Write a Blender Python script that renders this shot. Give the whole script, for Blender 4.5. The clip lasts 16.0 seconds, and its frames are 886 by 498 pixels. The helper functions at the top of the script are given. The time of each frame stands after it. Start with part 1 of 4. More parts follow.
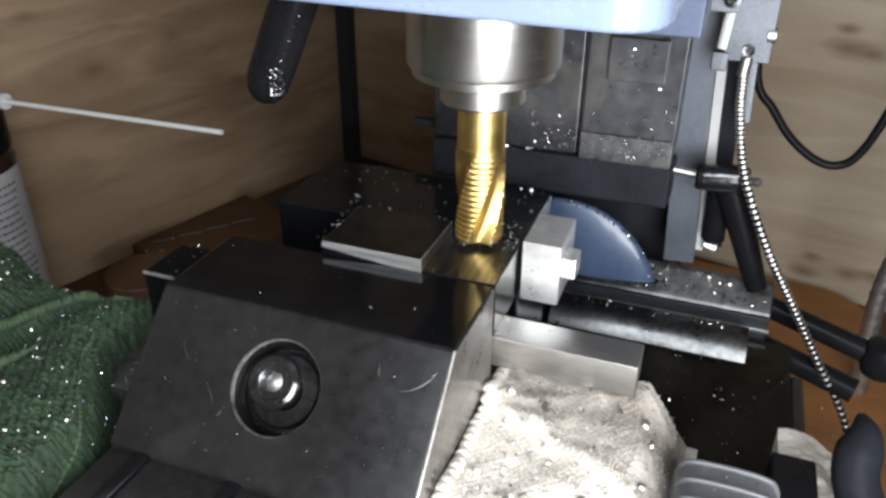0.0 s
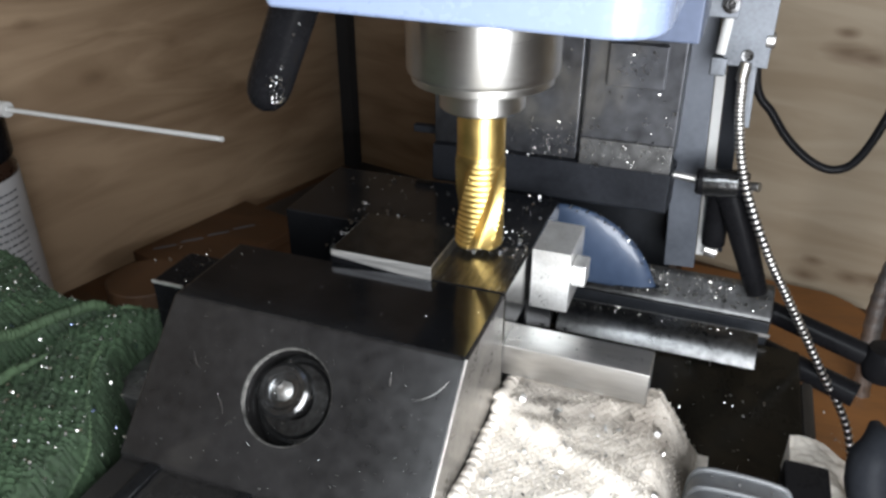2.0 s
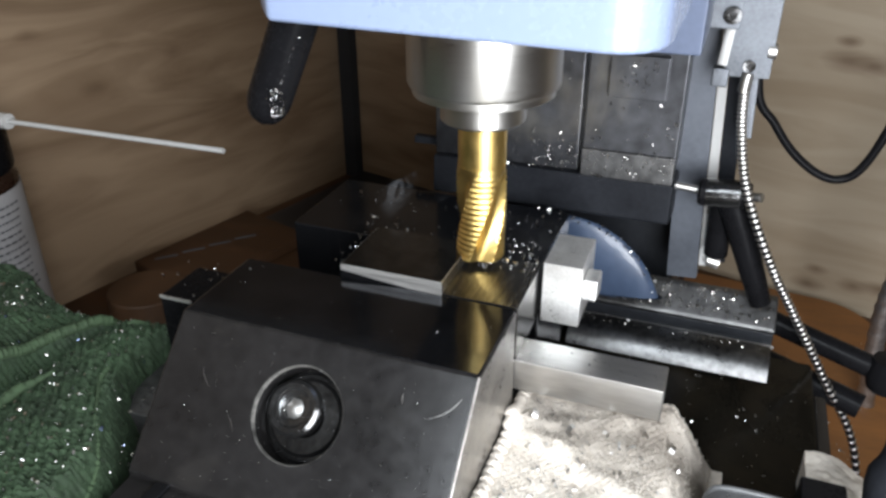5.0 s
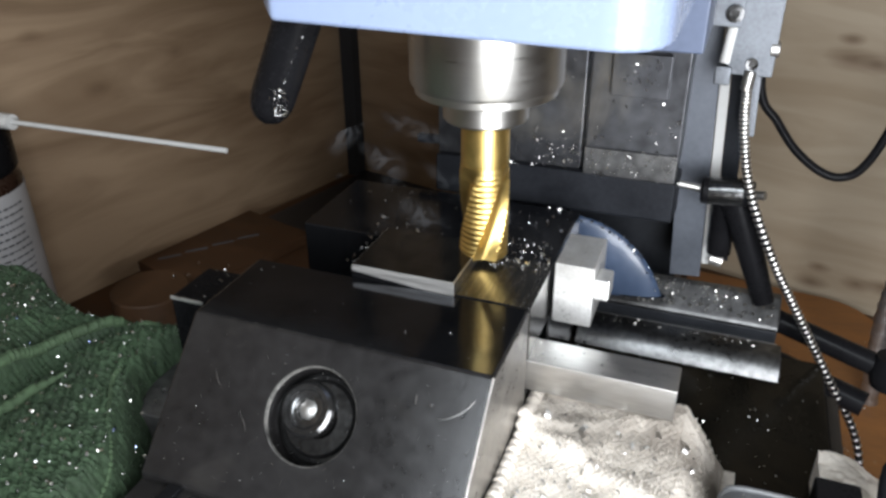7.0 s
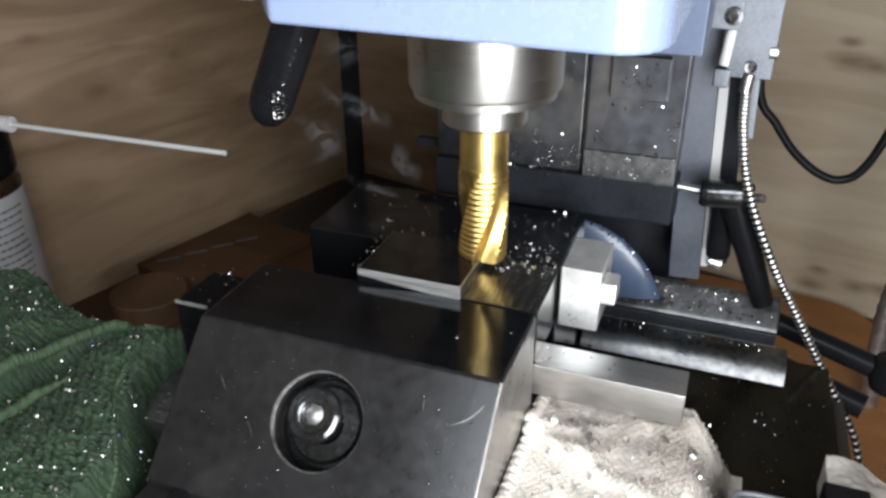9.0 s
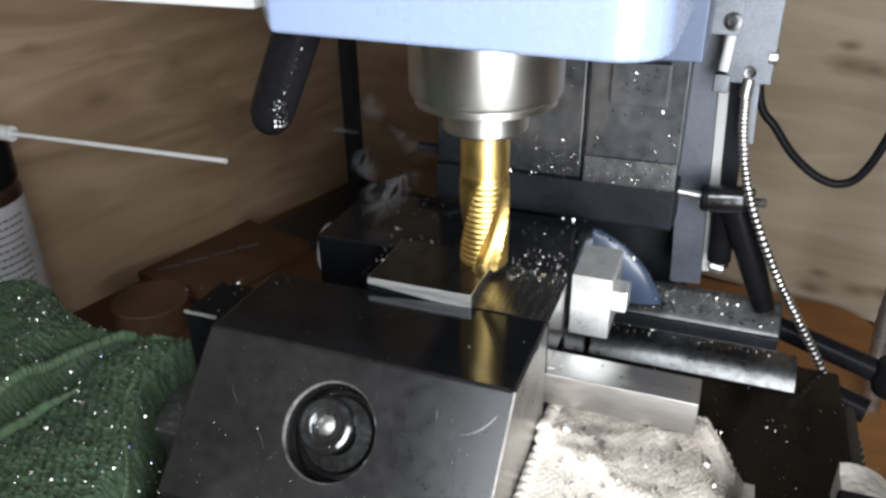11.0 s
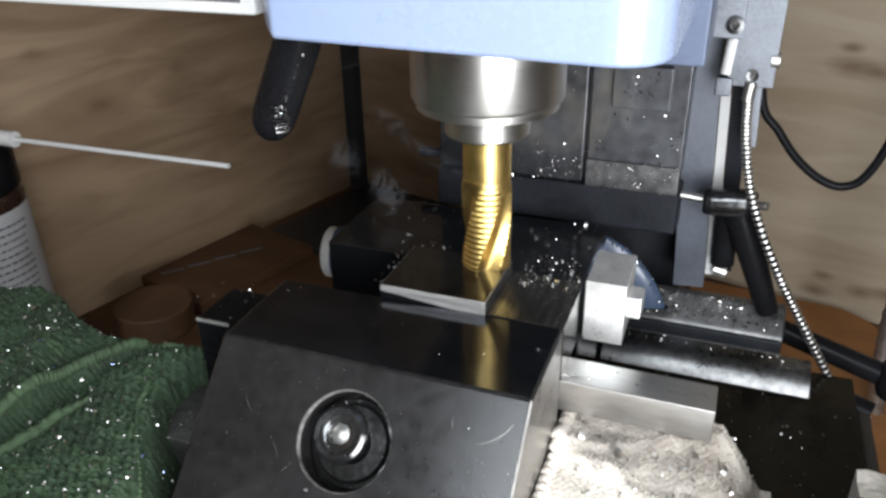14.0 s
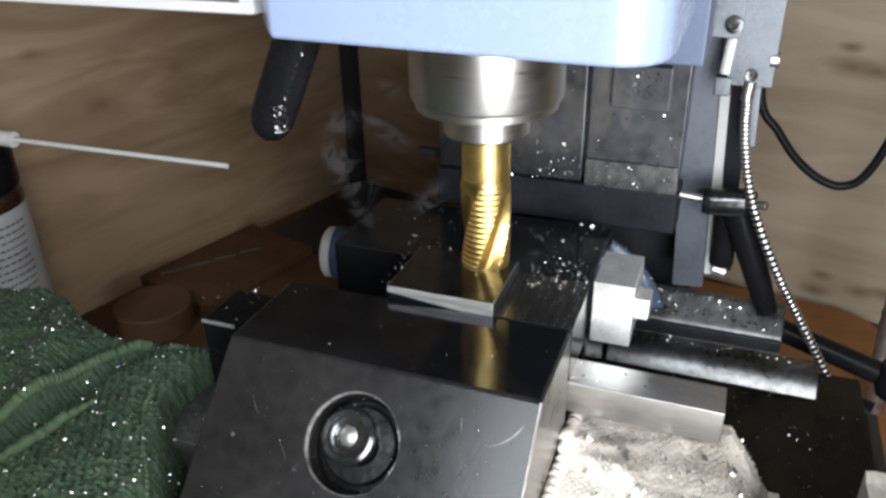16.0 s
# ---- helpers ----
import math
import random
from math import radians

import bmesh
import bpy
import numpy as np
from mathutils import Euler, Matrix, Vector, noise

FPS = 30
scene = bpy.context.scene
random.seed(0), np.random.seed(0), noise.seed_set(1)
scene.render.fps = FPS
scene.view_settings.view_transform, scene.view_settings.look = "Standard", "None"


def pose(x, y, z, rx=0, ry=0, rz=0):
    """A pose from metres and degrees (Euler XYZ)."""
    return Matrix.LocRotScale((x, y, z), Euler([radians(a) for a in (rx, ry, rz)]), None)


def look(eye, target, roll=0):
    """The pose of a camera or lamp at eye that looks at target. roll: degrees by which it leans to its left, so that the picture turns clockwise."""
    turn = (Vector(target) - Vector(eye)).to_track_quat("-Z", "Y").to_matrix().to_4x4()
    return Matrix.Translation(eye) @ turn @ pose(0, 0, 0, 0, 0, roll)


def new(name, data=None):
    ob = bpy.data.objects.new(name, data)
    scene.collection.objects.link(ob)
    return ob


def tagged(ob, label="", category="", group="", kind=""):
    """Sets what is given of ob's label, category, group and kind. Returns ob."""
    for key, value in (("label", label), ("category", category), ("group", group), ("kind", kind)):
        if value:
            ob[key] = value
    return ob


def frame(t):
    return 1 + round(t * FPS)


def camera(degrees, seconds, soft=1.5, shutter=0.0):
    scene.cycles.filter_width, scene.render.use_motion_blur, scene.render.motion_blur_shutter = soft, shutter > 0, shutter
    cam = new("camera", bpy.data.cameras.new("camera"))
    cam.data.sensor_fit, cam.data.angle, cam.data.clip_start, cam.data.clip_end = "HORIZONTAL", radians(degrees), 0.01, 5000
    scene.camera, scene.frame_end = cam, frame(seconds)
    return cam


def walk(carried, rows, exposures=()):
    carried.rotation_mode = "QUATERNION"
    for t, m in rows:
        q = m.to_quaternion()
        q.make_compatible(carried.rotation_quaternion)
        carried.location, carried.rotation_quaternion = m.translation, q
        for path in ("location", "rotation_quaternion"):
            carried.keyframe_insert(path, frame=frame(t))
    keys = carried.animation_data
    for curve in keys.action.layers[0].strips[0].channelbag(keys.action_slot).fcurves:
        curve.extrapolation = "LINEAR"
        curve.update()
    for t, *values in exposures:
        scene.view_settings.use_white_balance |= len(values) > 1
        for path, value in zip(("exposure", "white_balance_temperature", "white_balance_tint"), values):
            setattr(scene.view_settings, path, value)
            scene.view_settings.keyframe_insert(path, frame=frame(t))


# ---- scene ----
MM = 0.001
cam = camera(60.0, 16.0, soft=2.8, shutter=0.12)

PATH = [
    (0.0, pose(0.0711, -0.2239, 0.1233, 61.20, -0.26, 20.74)),
    (0.5, pose(0.0711, -0.2236, 0.1235, 61.31, -0.22, 20.68)),
    (1.0, pose(0.0709, -0.2246, 0.1237, 61.13, -0.09, 20.65)),
    (1.5, pose(0.0714, -0.2235, 0.1236, 61.41, -0.03, 20.80)),
    (2.0, pose(0.0714, -0.2240, 0.1239, 61.56, -0.00, 20.70)),
    (2.5, pose(0.0713, -0.2239, 0.1237, 61.28, 0.01, 20.78)),
    (3.0, pose(0.0713, -0.2236, 0.1241, 61.61, 0.06, 20.71)),
    (3.5, pose(0.0714, -0.2242, 0.1238, 61.69, 0.15, 20.70)),
    (4.0, pose(0.0710, -0.2228, 0.1248, 61.80, 0.15, 20.67)),
    (6.5, pose(0.0710, -0.2218, 0.1250, 62.34, 0.37, 20.94)),
    (7.0, pose(0.0709, -0.2225, 0.1250, 62.04, 0.43, 20.85)),
    (7.5, pose(0.0710, -0.2227, 0.1250, 62.23, 0.41, 20.80)),
    (8.0, pose(0.0709, -0.2218, 0.1248, 62.48, 0.45, 20.88)),
    (8.5, pose(0.0707, -0.2221, 0.1252, 62.13, 0.45, 20.80)),
    (9.0, pose(0.0709, -0.2222, 0.1250, 62.21, 0.42, 20.80)),
    (11.5, pose(0.0704, -0.2222, 0.1260, 62.82, 0.86, 20.69)),
    (12.0, pose(0.0705, -0.2211, 0.1263, 63.04, 0.91, 20.82)),
    (12.5, pose(0.0704, -0.2221, 0.1263, 62.64, 0.98, 20.86)),
    (13.0, pose(0.0705, -0.2218, 0.1258, 62.80, 0.94, 20.75)),
    (13.5, pose(0.0707, -0.2220, 0.1257, 63.03, 1.00, 20.82)),
    (14.0, pose(0.0705, -0.2216, 0.1262, 62.78, 1.03, 20.75)),
    (14.5, pose(0.0702, -0.2215, 0.1259, 62.98, 1.03, 20.74)),
    (15.0, pose(0.0707, -0.2219, 0.1265, 62.54, 1.08, 20.86)),
    (15.5, pose(0.0706, -0.2206, 0.1262, 62.80, 1.05, 20.72)),
    (16.0, pose(0.0705, -0.2215, 0.1261, 62.78, 1.05, 20.68)),
]
FEED = [
    (0.0, 0.0000),
    (0.5, 0.0008),
    (1.0, 0.0017),
    (1.5, 0.0023),
    (2.0, 0.0032),
    (2.5, 0.0035),
    (3.0, 0.0043),
    (3.5, 0.0050),
    (4.0, 0.0055),
    (6.5, 0.0086),
    (7.0, 0.0095),
    (7.5, 0.0101),
    (8.0, 0.0104),
    (8.5, 0.0111),
    (9.0, 0.0120),
    (11.5, 0.0155),
    (12.0, 0.0160),
    (12.5, 0.0170),
    (13.0, 0.0177),
    (13.5, 0.0183),
    (14.0, 0.0188),
    (14.5, 0.0194),
    (15.0, 0.0203),
    (15.5, 0.0208),
    (16.0, 0.0216),
]

walk(cam, PATH)

# ---- world and lights ----
world = bpy.data.worlds.new("dim_workshop")
world.use_nodes = True
scene.world = world
world.node_tree.nodes["Background"].inputs[0].default_value = (0.75, 0.85, 1.0, 1)
world.node_tree.nodes["Background"].inputs[1].default_value = 0.95
scene.view_settings.exposure = 0.0


def area_light(name, eye, target, width, height, watts, colour, spread=180.0):
    data = bpy.data.lights.new(name, "AREA")
    data.shape, data.size, data.size_y, data.energy, data.color = "RECTANGLE", width, height, watts, colour
    data.spread = radians(spread)
    ob = new(name, data)
    ob.matrix_world = look(eye, target)
    return ob


# the upright panel work lamp that stands beside the camera, to the right of the work
area_light("work_lamp", (0.19, -0.30, 0.055), (-0.01, 0.0, 0.01), 0.21, 0.36, 1.78, (0.94, 0.97, 1.02), 120.0)
# unseen fill lamp, added where the vise's sloping jaw mirrors it
area_light("unseen_fill_lamp", (-0.075, -0.84, 0.74), (0.0, -0.05, 0.0), 0.30, 0.36, 4.8, (0.85, 0.93, 1.0))


# ---- materials ----
def material(name, colour, rough=0.5, metal=0.0, vary=0.25, scale=60.0, fine=600.0, bump=0.0, bump_scale=500.0, tint=None, stretch=(1, 1, 1), coat=0.0):
    m = bpy.data.materials.new(name)
    m.use_nodes = True
    nt = m.node_tree
    n, l = nt.nodes, nt.links
    bsdf = n["Principled BSDF"]
    tc = n.new("ShaderNodeTexCoord")
    mp = n.new("ShaderNodeMapping")
    mp.inputs["Scale"].default_value = stretch
    l.new(tc.outputs["Object"], mp.inputs[0])
    big, small = n.new("ShaderNodeTexNoise"), n.new("ShaderNodeTexNoise")
    for tex, s in ((big, scale), (small, fine)):
        tex.inputs["Scale"].default_value = s
        tex.inputs["Detail"].default_value = 5
        l.new(mp.outputs[0], tex.inputs["Vector"])
    mix = n.new("ShaderNodeMix")
    mix.data_type = "FLOAT"
    mix.inputs[0].default_value = 0.4
    l.new(big.outputs[0], mix.inputs[2])
    l.new(small.outputs[0], mix.inputs[3])
    ramp = n.new("ShaderNodeValToRGB")
    ramp.color_ramp.elements[0].position, ramp.color_ramp.elements[1].position = 0.32, 0.68
    lo = [max(0.0, c * (1 - vary)) for c in colour]
    hi = tint if tint else [min(1.0, c * (1 + vary)) for c in colour]
    ramp.color_ramp.elements[0].color = (*lo, 1)
    ramp.color_ramp.elements[1].color = (*hi, 1)
    l.new(mix.outputs[0], ramp.inputs[0])
    l.new(ramp.outputs[0], bsdf.inputs["Base Color"])
    mr = n.new("ShaderNodeMapRange")
    mr.inputs[1].default_value, mr.inputs[2].default_value = 0.3, 0.7
    mr.inputs[3].default_value, mr.inputs[4].default_value = max(0.03, rough * 0.75), min(1.0, rough * 1.25)
    l.new(mix.outputs[0], mr.inputs[0])
    l.new(mr.outputs[0], bsdf.inputs["Roughness"])
    bsdf.inputs["Metallic"].default_value = metal
    bsdf.inputs["Coat Weight"].default_value = coat
    if bump:
        bt = n.new("ShaderNodeTexNoise")
        bt.inputs["Scale"].default_value = bump_scale
        bt.inputs["Detail"].default_value = 4
        l.new(mp.outputs[0], bt.inputs["Vector"])
        bp = n.new("ShaderNodeBump")
        bp.inputs["Strength"].default_value = bump
        bp.inputs["Distance"].default_value = 0.0005
        l.new(bt.outputs[0], bp.inputs["Height"])
        l.new(bp.outputs[0], bsdf.inputs["Normal"])
    return m


def plywood(name, dark, light, knot_at, strength):
    """Plywood with flowing grain; knots are darker rings round given places."""
    m = bpy.data.materials.new(name)
    m.use_nodes = True
    n, l = m.node_tree.nodes, m.node_tree.links
    bsdf = n["Principled BSDF"]
    tc = n.new("ShaderNodeTexCoord")
    mp = n.new("ShaderNodeMapping")
    mp.inputs["Scale"].default_value = (1.2, 1.2, 7.0)
    l.new(tc.outputs["Object"], mp.inputs[0])
    warp = n.new("ShaderNodeTexNoise")
    warp.inputs["Scale"].default_value = 3.0
    warp.inputs["Detail"].default_value = 3
    l.new(mp.outputs[0], warp.inputs["Vector"])
    wave = n.new("ShaderNodeTexNoise")
    wave.inputs["Scale"].default_value = 5.5
    wave.inputs["Detail"].default_value = 8
    wave.inputs["Distortion"].default_value = 1.6
    l.new(mp.outputs[0], wave.inputs["Vector"])
    mul = n.new("ShaderNodeMath")
    mul.operation = "ADD"
    l.new(warp.outputs[0], mul.inputs[0])
    l.new(wave.outputs[0], mul.inputs[1])
    half = n.new("ShaderNodeMath")
    half.operation = "MULTIPLY"
    half.inputs[1].default_value = 0.5
    l.new(mul.outputs[0], half.inputs[0])
    ramp = n.new("ShaderNodeValToRGB")
    ramp.color_ramp.elements[0].position, ramp.color_ramp.elements[1].position = 0.38, 0.60
    ramp.color_ramp.elements[0].color = (*dark, 1)
    ramp.color_ramp.elements[1].color = (*light, 1)
    l.new(half.outputs[0], ramp.inputs[0])
    last = ramp.outputs[0]
    for x, y, z, size in knot_at:
        sub = n.new("ShaderNodeVectorMath")
        sub.operation = "SUBTRACT"
        sub.inputs[1].default_value = (x, y, z)
        l.new(tc.outputs["Object"], sub.inputs[0])
        sc = n.new("ShaderNodeVectorMath")
        sc.operation = "MULTIPLY"
        sc.inputs[1].default_value = (1 / size, 1 / size, 2.0 / size)
        l.new(sub.outputs[0], sc.inputs[0])
        ln = n.new("ShaderNodeVectorMath")
        ln.operation = "LENGTH"
        l.new(sc.outputs[0], ln.inputs[0])
        nz = n.new("ShaderNodeMath")
        nz.operation = "MULTIPLY_ADD"
        nz.inputs[1].default_value = 0.9
        l.new(wave.outputs[0], nz.inputs[0])
        l.new(ln.outputs[1], nz.inputs[2])
        kr = n.new("ShaderNodeMapRange")
        kr.inputs[1].default_value, kr.inputs[2].default_value = 0.55, 1.35
        kr.inputs[3].default_value, kr.inputs[4].default_value = strength, 0.0
        l.new(nz.outputs[0], kr.inputs[0])
        mx = n.new("ShaderNodeMix")
        mx.data_type = "RGBA"
        l.new(kr.outputs[0], mx.inputs[0])
        l.new(last, mx.inputs[6])
        mx.inputs[7].default_value = (dark[0] * 0.45, dark[1] * 0.36, dark[2] * 0.3, 1)
        last = mx.outputs[2]
    l.new(last, bsdf.inputs["Base Color"])
    bsdf.inputs["Roughness"].default_value = 0.6
    return m


KNOTS = [(0.140, 0.347, 0.009, 0.010), (0.142, 0.346, -0.004, 0.020), (0.157, 0.342, -0.005, 0.018), (0.153, 0.343, -0.157, 0.012), (0.150, 0.344, -0.171, 0.016), (0.179, 0.336, -0.163, 0.014), (0.196, 0.332, -0.160, 0.018)]
WEST_KNOTS = [(-0.361, 0.199, -0.032, 0.014), (-0.326, 0.328, -0.070, 0.016), (-0.342, 0.267, -0.019, 0.012), (-0.370, 0.162, 0.014, 0.012), (-0.330, 0.314, -0.172, 0.02)]
BLACK_OXIDE = material("black_oxide_steel", (0.026, 0.025, 0.025), 0.22, 0.4, 0.35, 26, 260, 0.06, 900)
WORN_LIT = material("worn_and_lit_steel", (0.26, 0.25, 0.235), 0.32, 0.85, 0.5, 120, 900)
RIM = material("scuffed_dark_rim", (0.14, 0.135, 0.125), 0.45, 0.8, 0.9, 200, 900, 0.4, 500)
OILED = material("oiled_steel", (0.10, 0.10, 0.10), 0.16, 0.9, 0.6, 90, 700, 0.25, 300)
BLACK_TOP = material("ground_black_steel", (0.07, 0.073, 0.082), 0.12, 0.93, 0.3, 60, 900)
STEEL = material("ground_steel", (0.55, 0.54, 0.52), 0.4, 1.0, 0.2, 80, 900, 0.06, 900, stretch=(0.15, 1, 1))
BRIGHT = material("bright_milled_steel", (0.72, 0.70, 0.67), 0.38, 1.0, 0.3, 90, 900, 0.15, 900, stretch=(1, 1, 0.3))
SPINDLE = material("turned_spindle_steel", (0.56, 0.55, 0.52), 0.33, 1.0, 0.06, 3, 400, stretch=(0.3, 0.3, 6))
GOLD = material("titanium_nitride_coating", (0.84, 0.60, 0.21), 0.36, 1.0, 0.12, 120, 900)
WORK = material("sawn_steel", (0.5, 0.49, 0.47), 0.4, 0.8, 0.75, 160, 900, 0.5, 400, stretch=(0.1, 1, 2.2))
WORK.node_tree.nodes["Mapping"].inputs["Rotation"].default_value = (0, radians(-16), 0)
# darker than the sawn steel: mirrored dark surroundings are put into this colour
WORK_TOP = material("milled_steel_dark_mirrored", (0.12, 0.117, 0.112), 0.17, 0.95, 0.4, 150, 700, 0.12, 500)
BLUE = material("pale_blue_enamel", (0.27, 0.335, 0.49), 0.28, 0.0, 0.04, 20, 300, 0.05, 700, coat=0.3)
SLATE = material("slate_blue_enamel", (0.085, 0.11, 0.175), 0.45, 0.0, 0.2, 40, 300)
BLUE_DARK = material("mid_blue_enamel", (0.043, 0.066, 0.115), 0.33, 0.0, 0.2, 40, 300, coat=0.3)
DUSTY = material("dusty_oily_black", (0.019, 0.021, 0.025), 0.4, 0.05, 0.4, 50, 500, 0.1, 300)
RUBBER = material("black_rubber", (0.016, 0.0175, 0.021), 0.45, 0.0, 0.3, 60, 600, 0.1, 300)
PLASTIC = material("black_plastic", (0.008, 0.008, 0.009), 0.28, 0.0, 0.3, 60, 900)
COLUMN = material("oily_column_steel", (0.06, 0.062, 0.068), 0.34, 0.7, 0.6, 22, 200, 0.1, 400)
ALU = material("aluminium", (0.14, 0.15, 0.165), 0.48, 0.9, 0.45, 60, 800, 0.05, 900)
GREY = material("grey_scale_paint", (0.095, 0.105, 0.125), 0.45, 0.3, 0.2, 40, 500)
GREEN_EDGE = material("pale_green_binding", (0.048, 0.082, 0.040), 0.95, 0.0, 0.3, 90, 700, 0.8, 600)
STAIN = material("grey_plastic", (0.12, 0.125, 0.13), 0.35, 0.0, 0.2, 50, 500)
CREAM = material("cream_enamel_panel", (0.85, 0.83, 0.72), 0.4, 0.0, 0.04, 20, 300)
SILVER = material("braided_steel", (0.5, 0.5, 0.5), 0.35, 0.9, 0.3, 200, 900, 0.5, 900)
CHIP_BLUE = material("heat_blued_chip", (0.35, 0.42, 0.65), 0.2, 1.0, 0.3, 300, 900)
OIL = material("black_oily_iron", (0.12, 0.12, 0.12), 0.3, 0.95, 0.7, 40, 400, 0.15, 200)
MILLED = material("streaked_milled_face", (0.17, 0.167, 0.16), 0.24, 0.95, 0.7, 120, 900, 0.3, 500, stretch=(4, 0.4, 1))
SHOULDER = material("streaked_milled_steel", (0.16, 0.155, 0.145), 0.3, 0.9, 0.7, 200, 900, 0.3, 600, stretch=(1, 3, 0.2))
TABLE = material("oily_cast_iron", (0.009, 0.008, 0.006), 0.2, 0.0, 0.6, 25, 300, 0.12, 120, stretch=(3, 1, 1))
RAIL = material("dull_steel_rail", (0.11, 0.11, 0.11), 0.34, 0.7, 0.75, 26, 260, 0.15, 300)
RAG = material("white_terry_cloth", (0.82, 0.755, 0.665), 0.95, 0.0, 0.1, 60, 700, 0.4, 500, tint=(0.88, 0.82, 0.735))
GREEN = material("green_knit_cloth", (0.031, 0.058, 0.028), 0.95, 0.0, 0.55, 60, 700, 0.9, 500)
CHIP = material("steel_chip", (0.66, 0.655, 0.63), 0.26, 1.0, 0.4, 300, 900)
# darker than ORANGE: the shade over the bench is put into this colour
BENCH = material("shaded_orange_wood", (0.08, 0.037, 0.015), 0.65, 0.0, 0.35, 8, 120, stretch=(1, 6, 6))
WHITE = material("white_plastic", (0.6, 0.6, 0.585), 0.4, 0.0, 0.06, 40, 500)
ORANGE = material("orange_stained_wood", (0.27, 0.115, 0.034), 0.55, 0.0, 0.3, 10, 150, stretch=(1, 5, 5))
BROWN_WOOD = material("brown_wood", (0.085, 0.042, 0.019), 0.6, 0.0, 0.35, 20, 200)
BROWN = material("dark_brown_plastic", (0.035, 0.018, 0.012), 0.3, 0.0, 0.3, 40, 500)
LABEL = material("white_paper_label", (0.5, 0.5, 0.51), 0.6, 0.0, 0.08, 40, 500)
INK = material("dark_print", (0.10, 0.10, 0.11), 0.6, 0.0, 0.1, 40, 500)
CORNER_SHADE = material("corner_shade_grey", (0.028, 0.029, 0.032), 0.8, 0.0, 0.3, 20, 200)
PLAIN = material("plain_wall_paint", (0.62, 0.61, 0.58), 0.8, 0.0, 0.15, 4, 90)


def stained(m, scale, low, high, colour):
    """Lays irregular oil stains of one colour over a material's own colour."""
    n, l = m.node_tree.nodes, m.node_tree.links
    bsdf = n["Principled BSDF"]
    old = bsdf.inputs["Base Color"].links[0].from_socket
    tc = n.new("ShaderNodeTexCoord")
    tex = n.new("ShaderNodeTexNoise")
    tex.inputs["Scale"].default_value, tex.inputs["Detail"].default_value, tex.inputs["Distortion"].default_value = scale, 6, 1.2
    l.new(tc.outputs["Object"], tex.inputs["Vector"])
    mr = n.new("ShaderNodeMapRange")
    mr.inputs[1].default_value, mr.inputs[2].default_value = low, high
    mr.inputs[4].default_value = 0.85
    l.new(tex.outputs[0], mr.inputs[0])
    mx = n.new("ShaderNodeMix")
    mx.data_type = "RGBA"
    l.new(mr.outputs[0], mx.inputs[0])
    l.new(old, mx.inputs[6])
    mx.inputs[7].default_value = (*colour, 1)
    l.new(mx.outputs[2], bsdf.inputs["Base Color"])


stained(RAG, 26, 0.58, 0.78, (0.40, 0.36, 0.31))


def ragged_patch(m, centre, size, colour):
    """One darker patch with a ragged rim round a place on a material."""
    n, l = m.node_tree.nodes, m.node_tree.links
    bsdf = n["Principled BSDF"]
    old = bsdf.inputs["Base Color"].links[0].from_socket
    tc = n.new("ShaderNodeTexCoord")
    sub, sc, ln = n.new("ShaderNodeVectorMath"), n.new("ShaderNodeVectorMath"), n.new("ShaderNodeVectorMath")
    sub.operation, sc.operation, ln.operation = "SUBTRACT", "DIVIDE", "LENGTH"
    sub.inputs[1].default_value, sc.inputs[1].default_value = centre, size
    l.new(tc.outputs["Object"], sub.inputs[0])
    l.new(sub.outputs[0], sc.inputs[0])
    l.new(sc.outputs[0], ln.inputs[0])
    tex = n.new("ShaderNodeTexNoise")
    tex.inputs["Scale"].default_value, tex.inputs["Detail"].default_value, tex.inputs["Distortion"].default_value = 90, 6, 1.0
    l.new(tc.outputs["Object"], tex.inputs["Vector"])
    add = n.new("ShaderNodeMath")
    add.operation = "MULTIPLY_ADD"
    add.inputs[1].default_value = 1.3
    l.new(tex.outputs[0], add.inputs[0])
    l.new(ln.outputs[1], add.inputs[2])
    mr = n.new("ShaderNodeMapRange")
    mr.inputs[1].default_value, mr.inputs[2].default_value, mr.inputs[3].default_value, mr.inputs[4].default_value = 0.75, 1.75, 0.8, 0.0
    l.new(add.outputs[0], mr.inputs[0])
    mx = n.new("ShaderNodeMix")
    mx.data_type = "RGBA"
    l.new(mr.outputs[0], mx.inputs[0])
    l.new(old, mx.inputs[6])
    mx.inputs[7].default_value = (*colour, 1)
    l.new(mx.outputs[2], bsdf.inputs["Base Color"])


# grey beneath the parallel bar: oil stain with the bar's shade coloured in
ragged_patch(RAG, (0.060, -0.026, -0.042), (0.036, 0.024, 0.10), (0.24, 0.205, 0.17))
# dark band down the rag's far sloping edge
ragged_patch(RAG, (0.080, -0.050, -0.042), (0.012, 0.090, 0.10), (0.05, 0.04, 0.03))
# grey near the bar's left end, stain and shade in one colour
ragged_patch(RAG, (0.028, -0.026, -0.042), (0.018, 0.014, 0.10), (0.30, 0.265, 0.23))
stained(BLACK_OXIDE, 45, 0.62, 0.85, (0.055, 0.052, 0.049))
stained(TABLE, 38, 0.48, 0.66, (0.015, 0.012, 0.008))
stained(COLUMN, 22, 0.54, 0.68, (0.15, 0.145, 0.135))
PLY_DARK = plywood("aged_plywood", (0.225, 0.147, 0.086), (0.39, 0.277, 0.177), WEST_KNOTS, 0.4)
PLY = plywood("pale_plywood", (0.31, 0.24, 0.16), (0.42, 0.345, 0.25), KNOTS, 0.8)


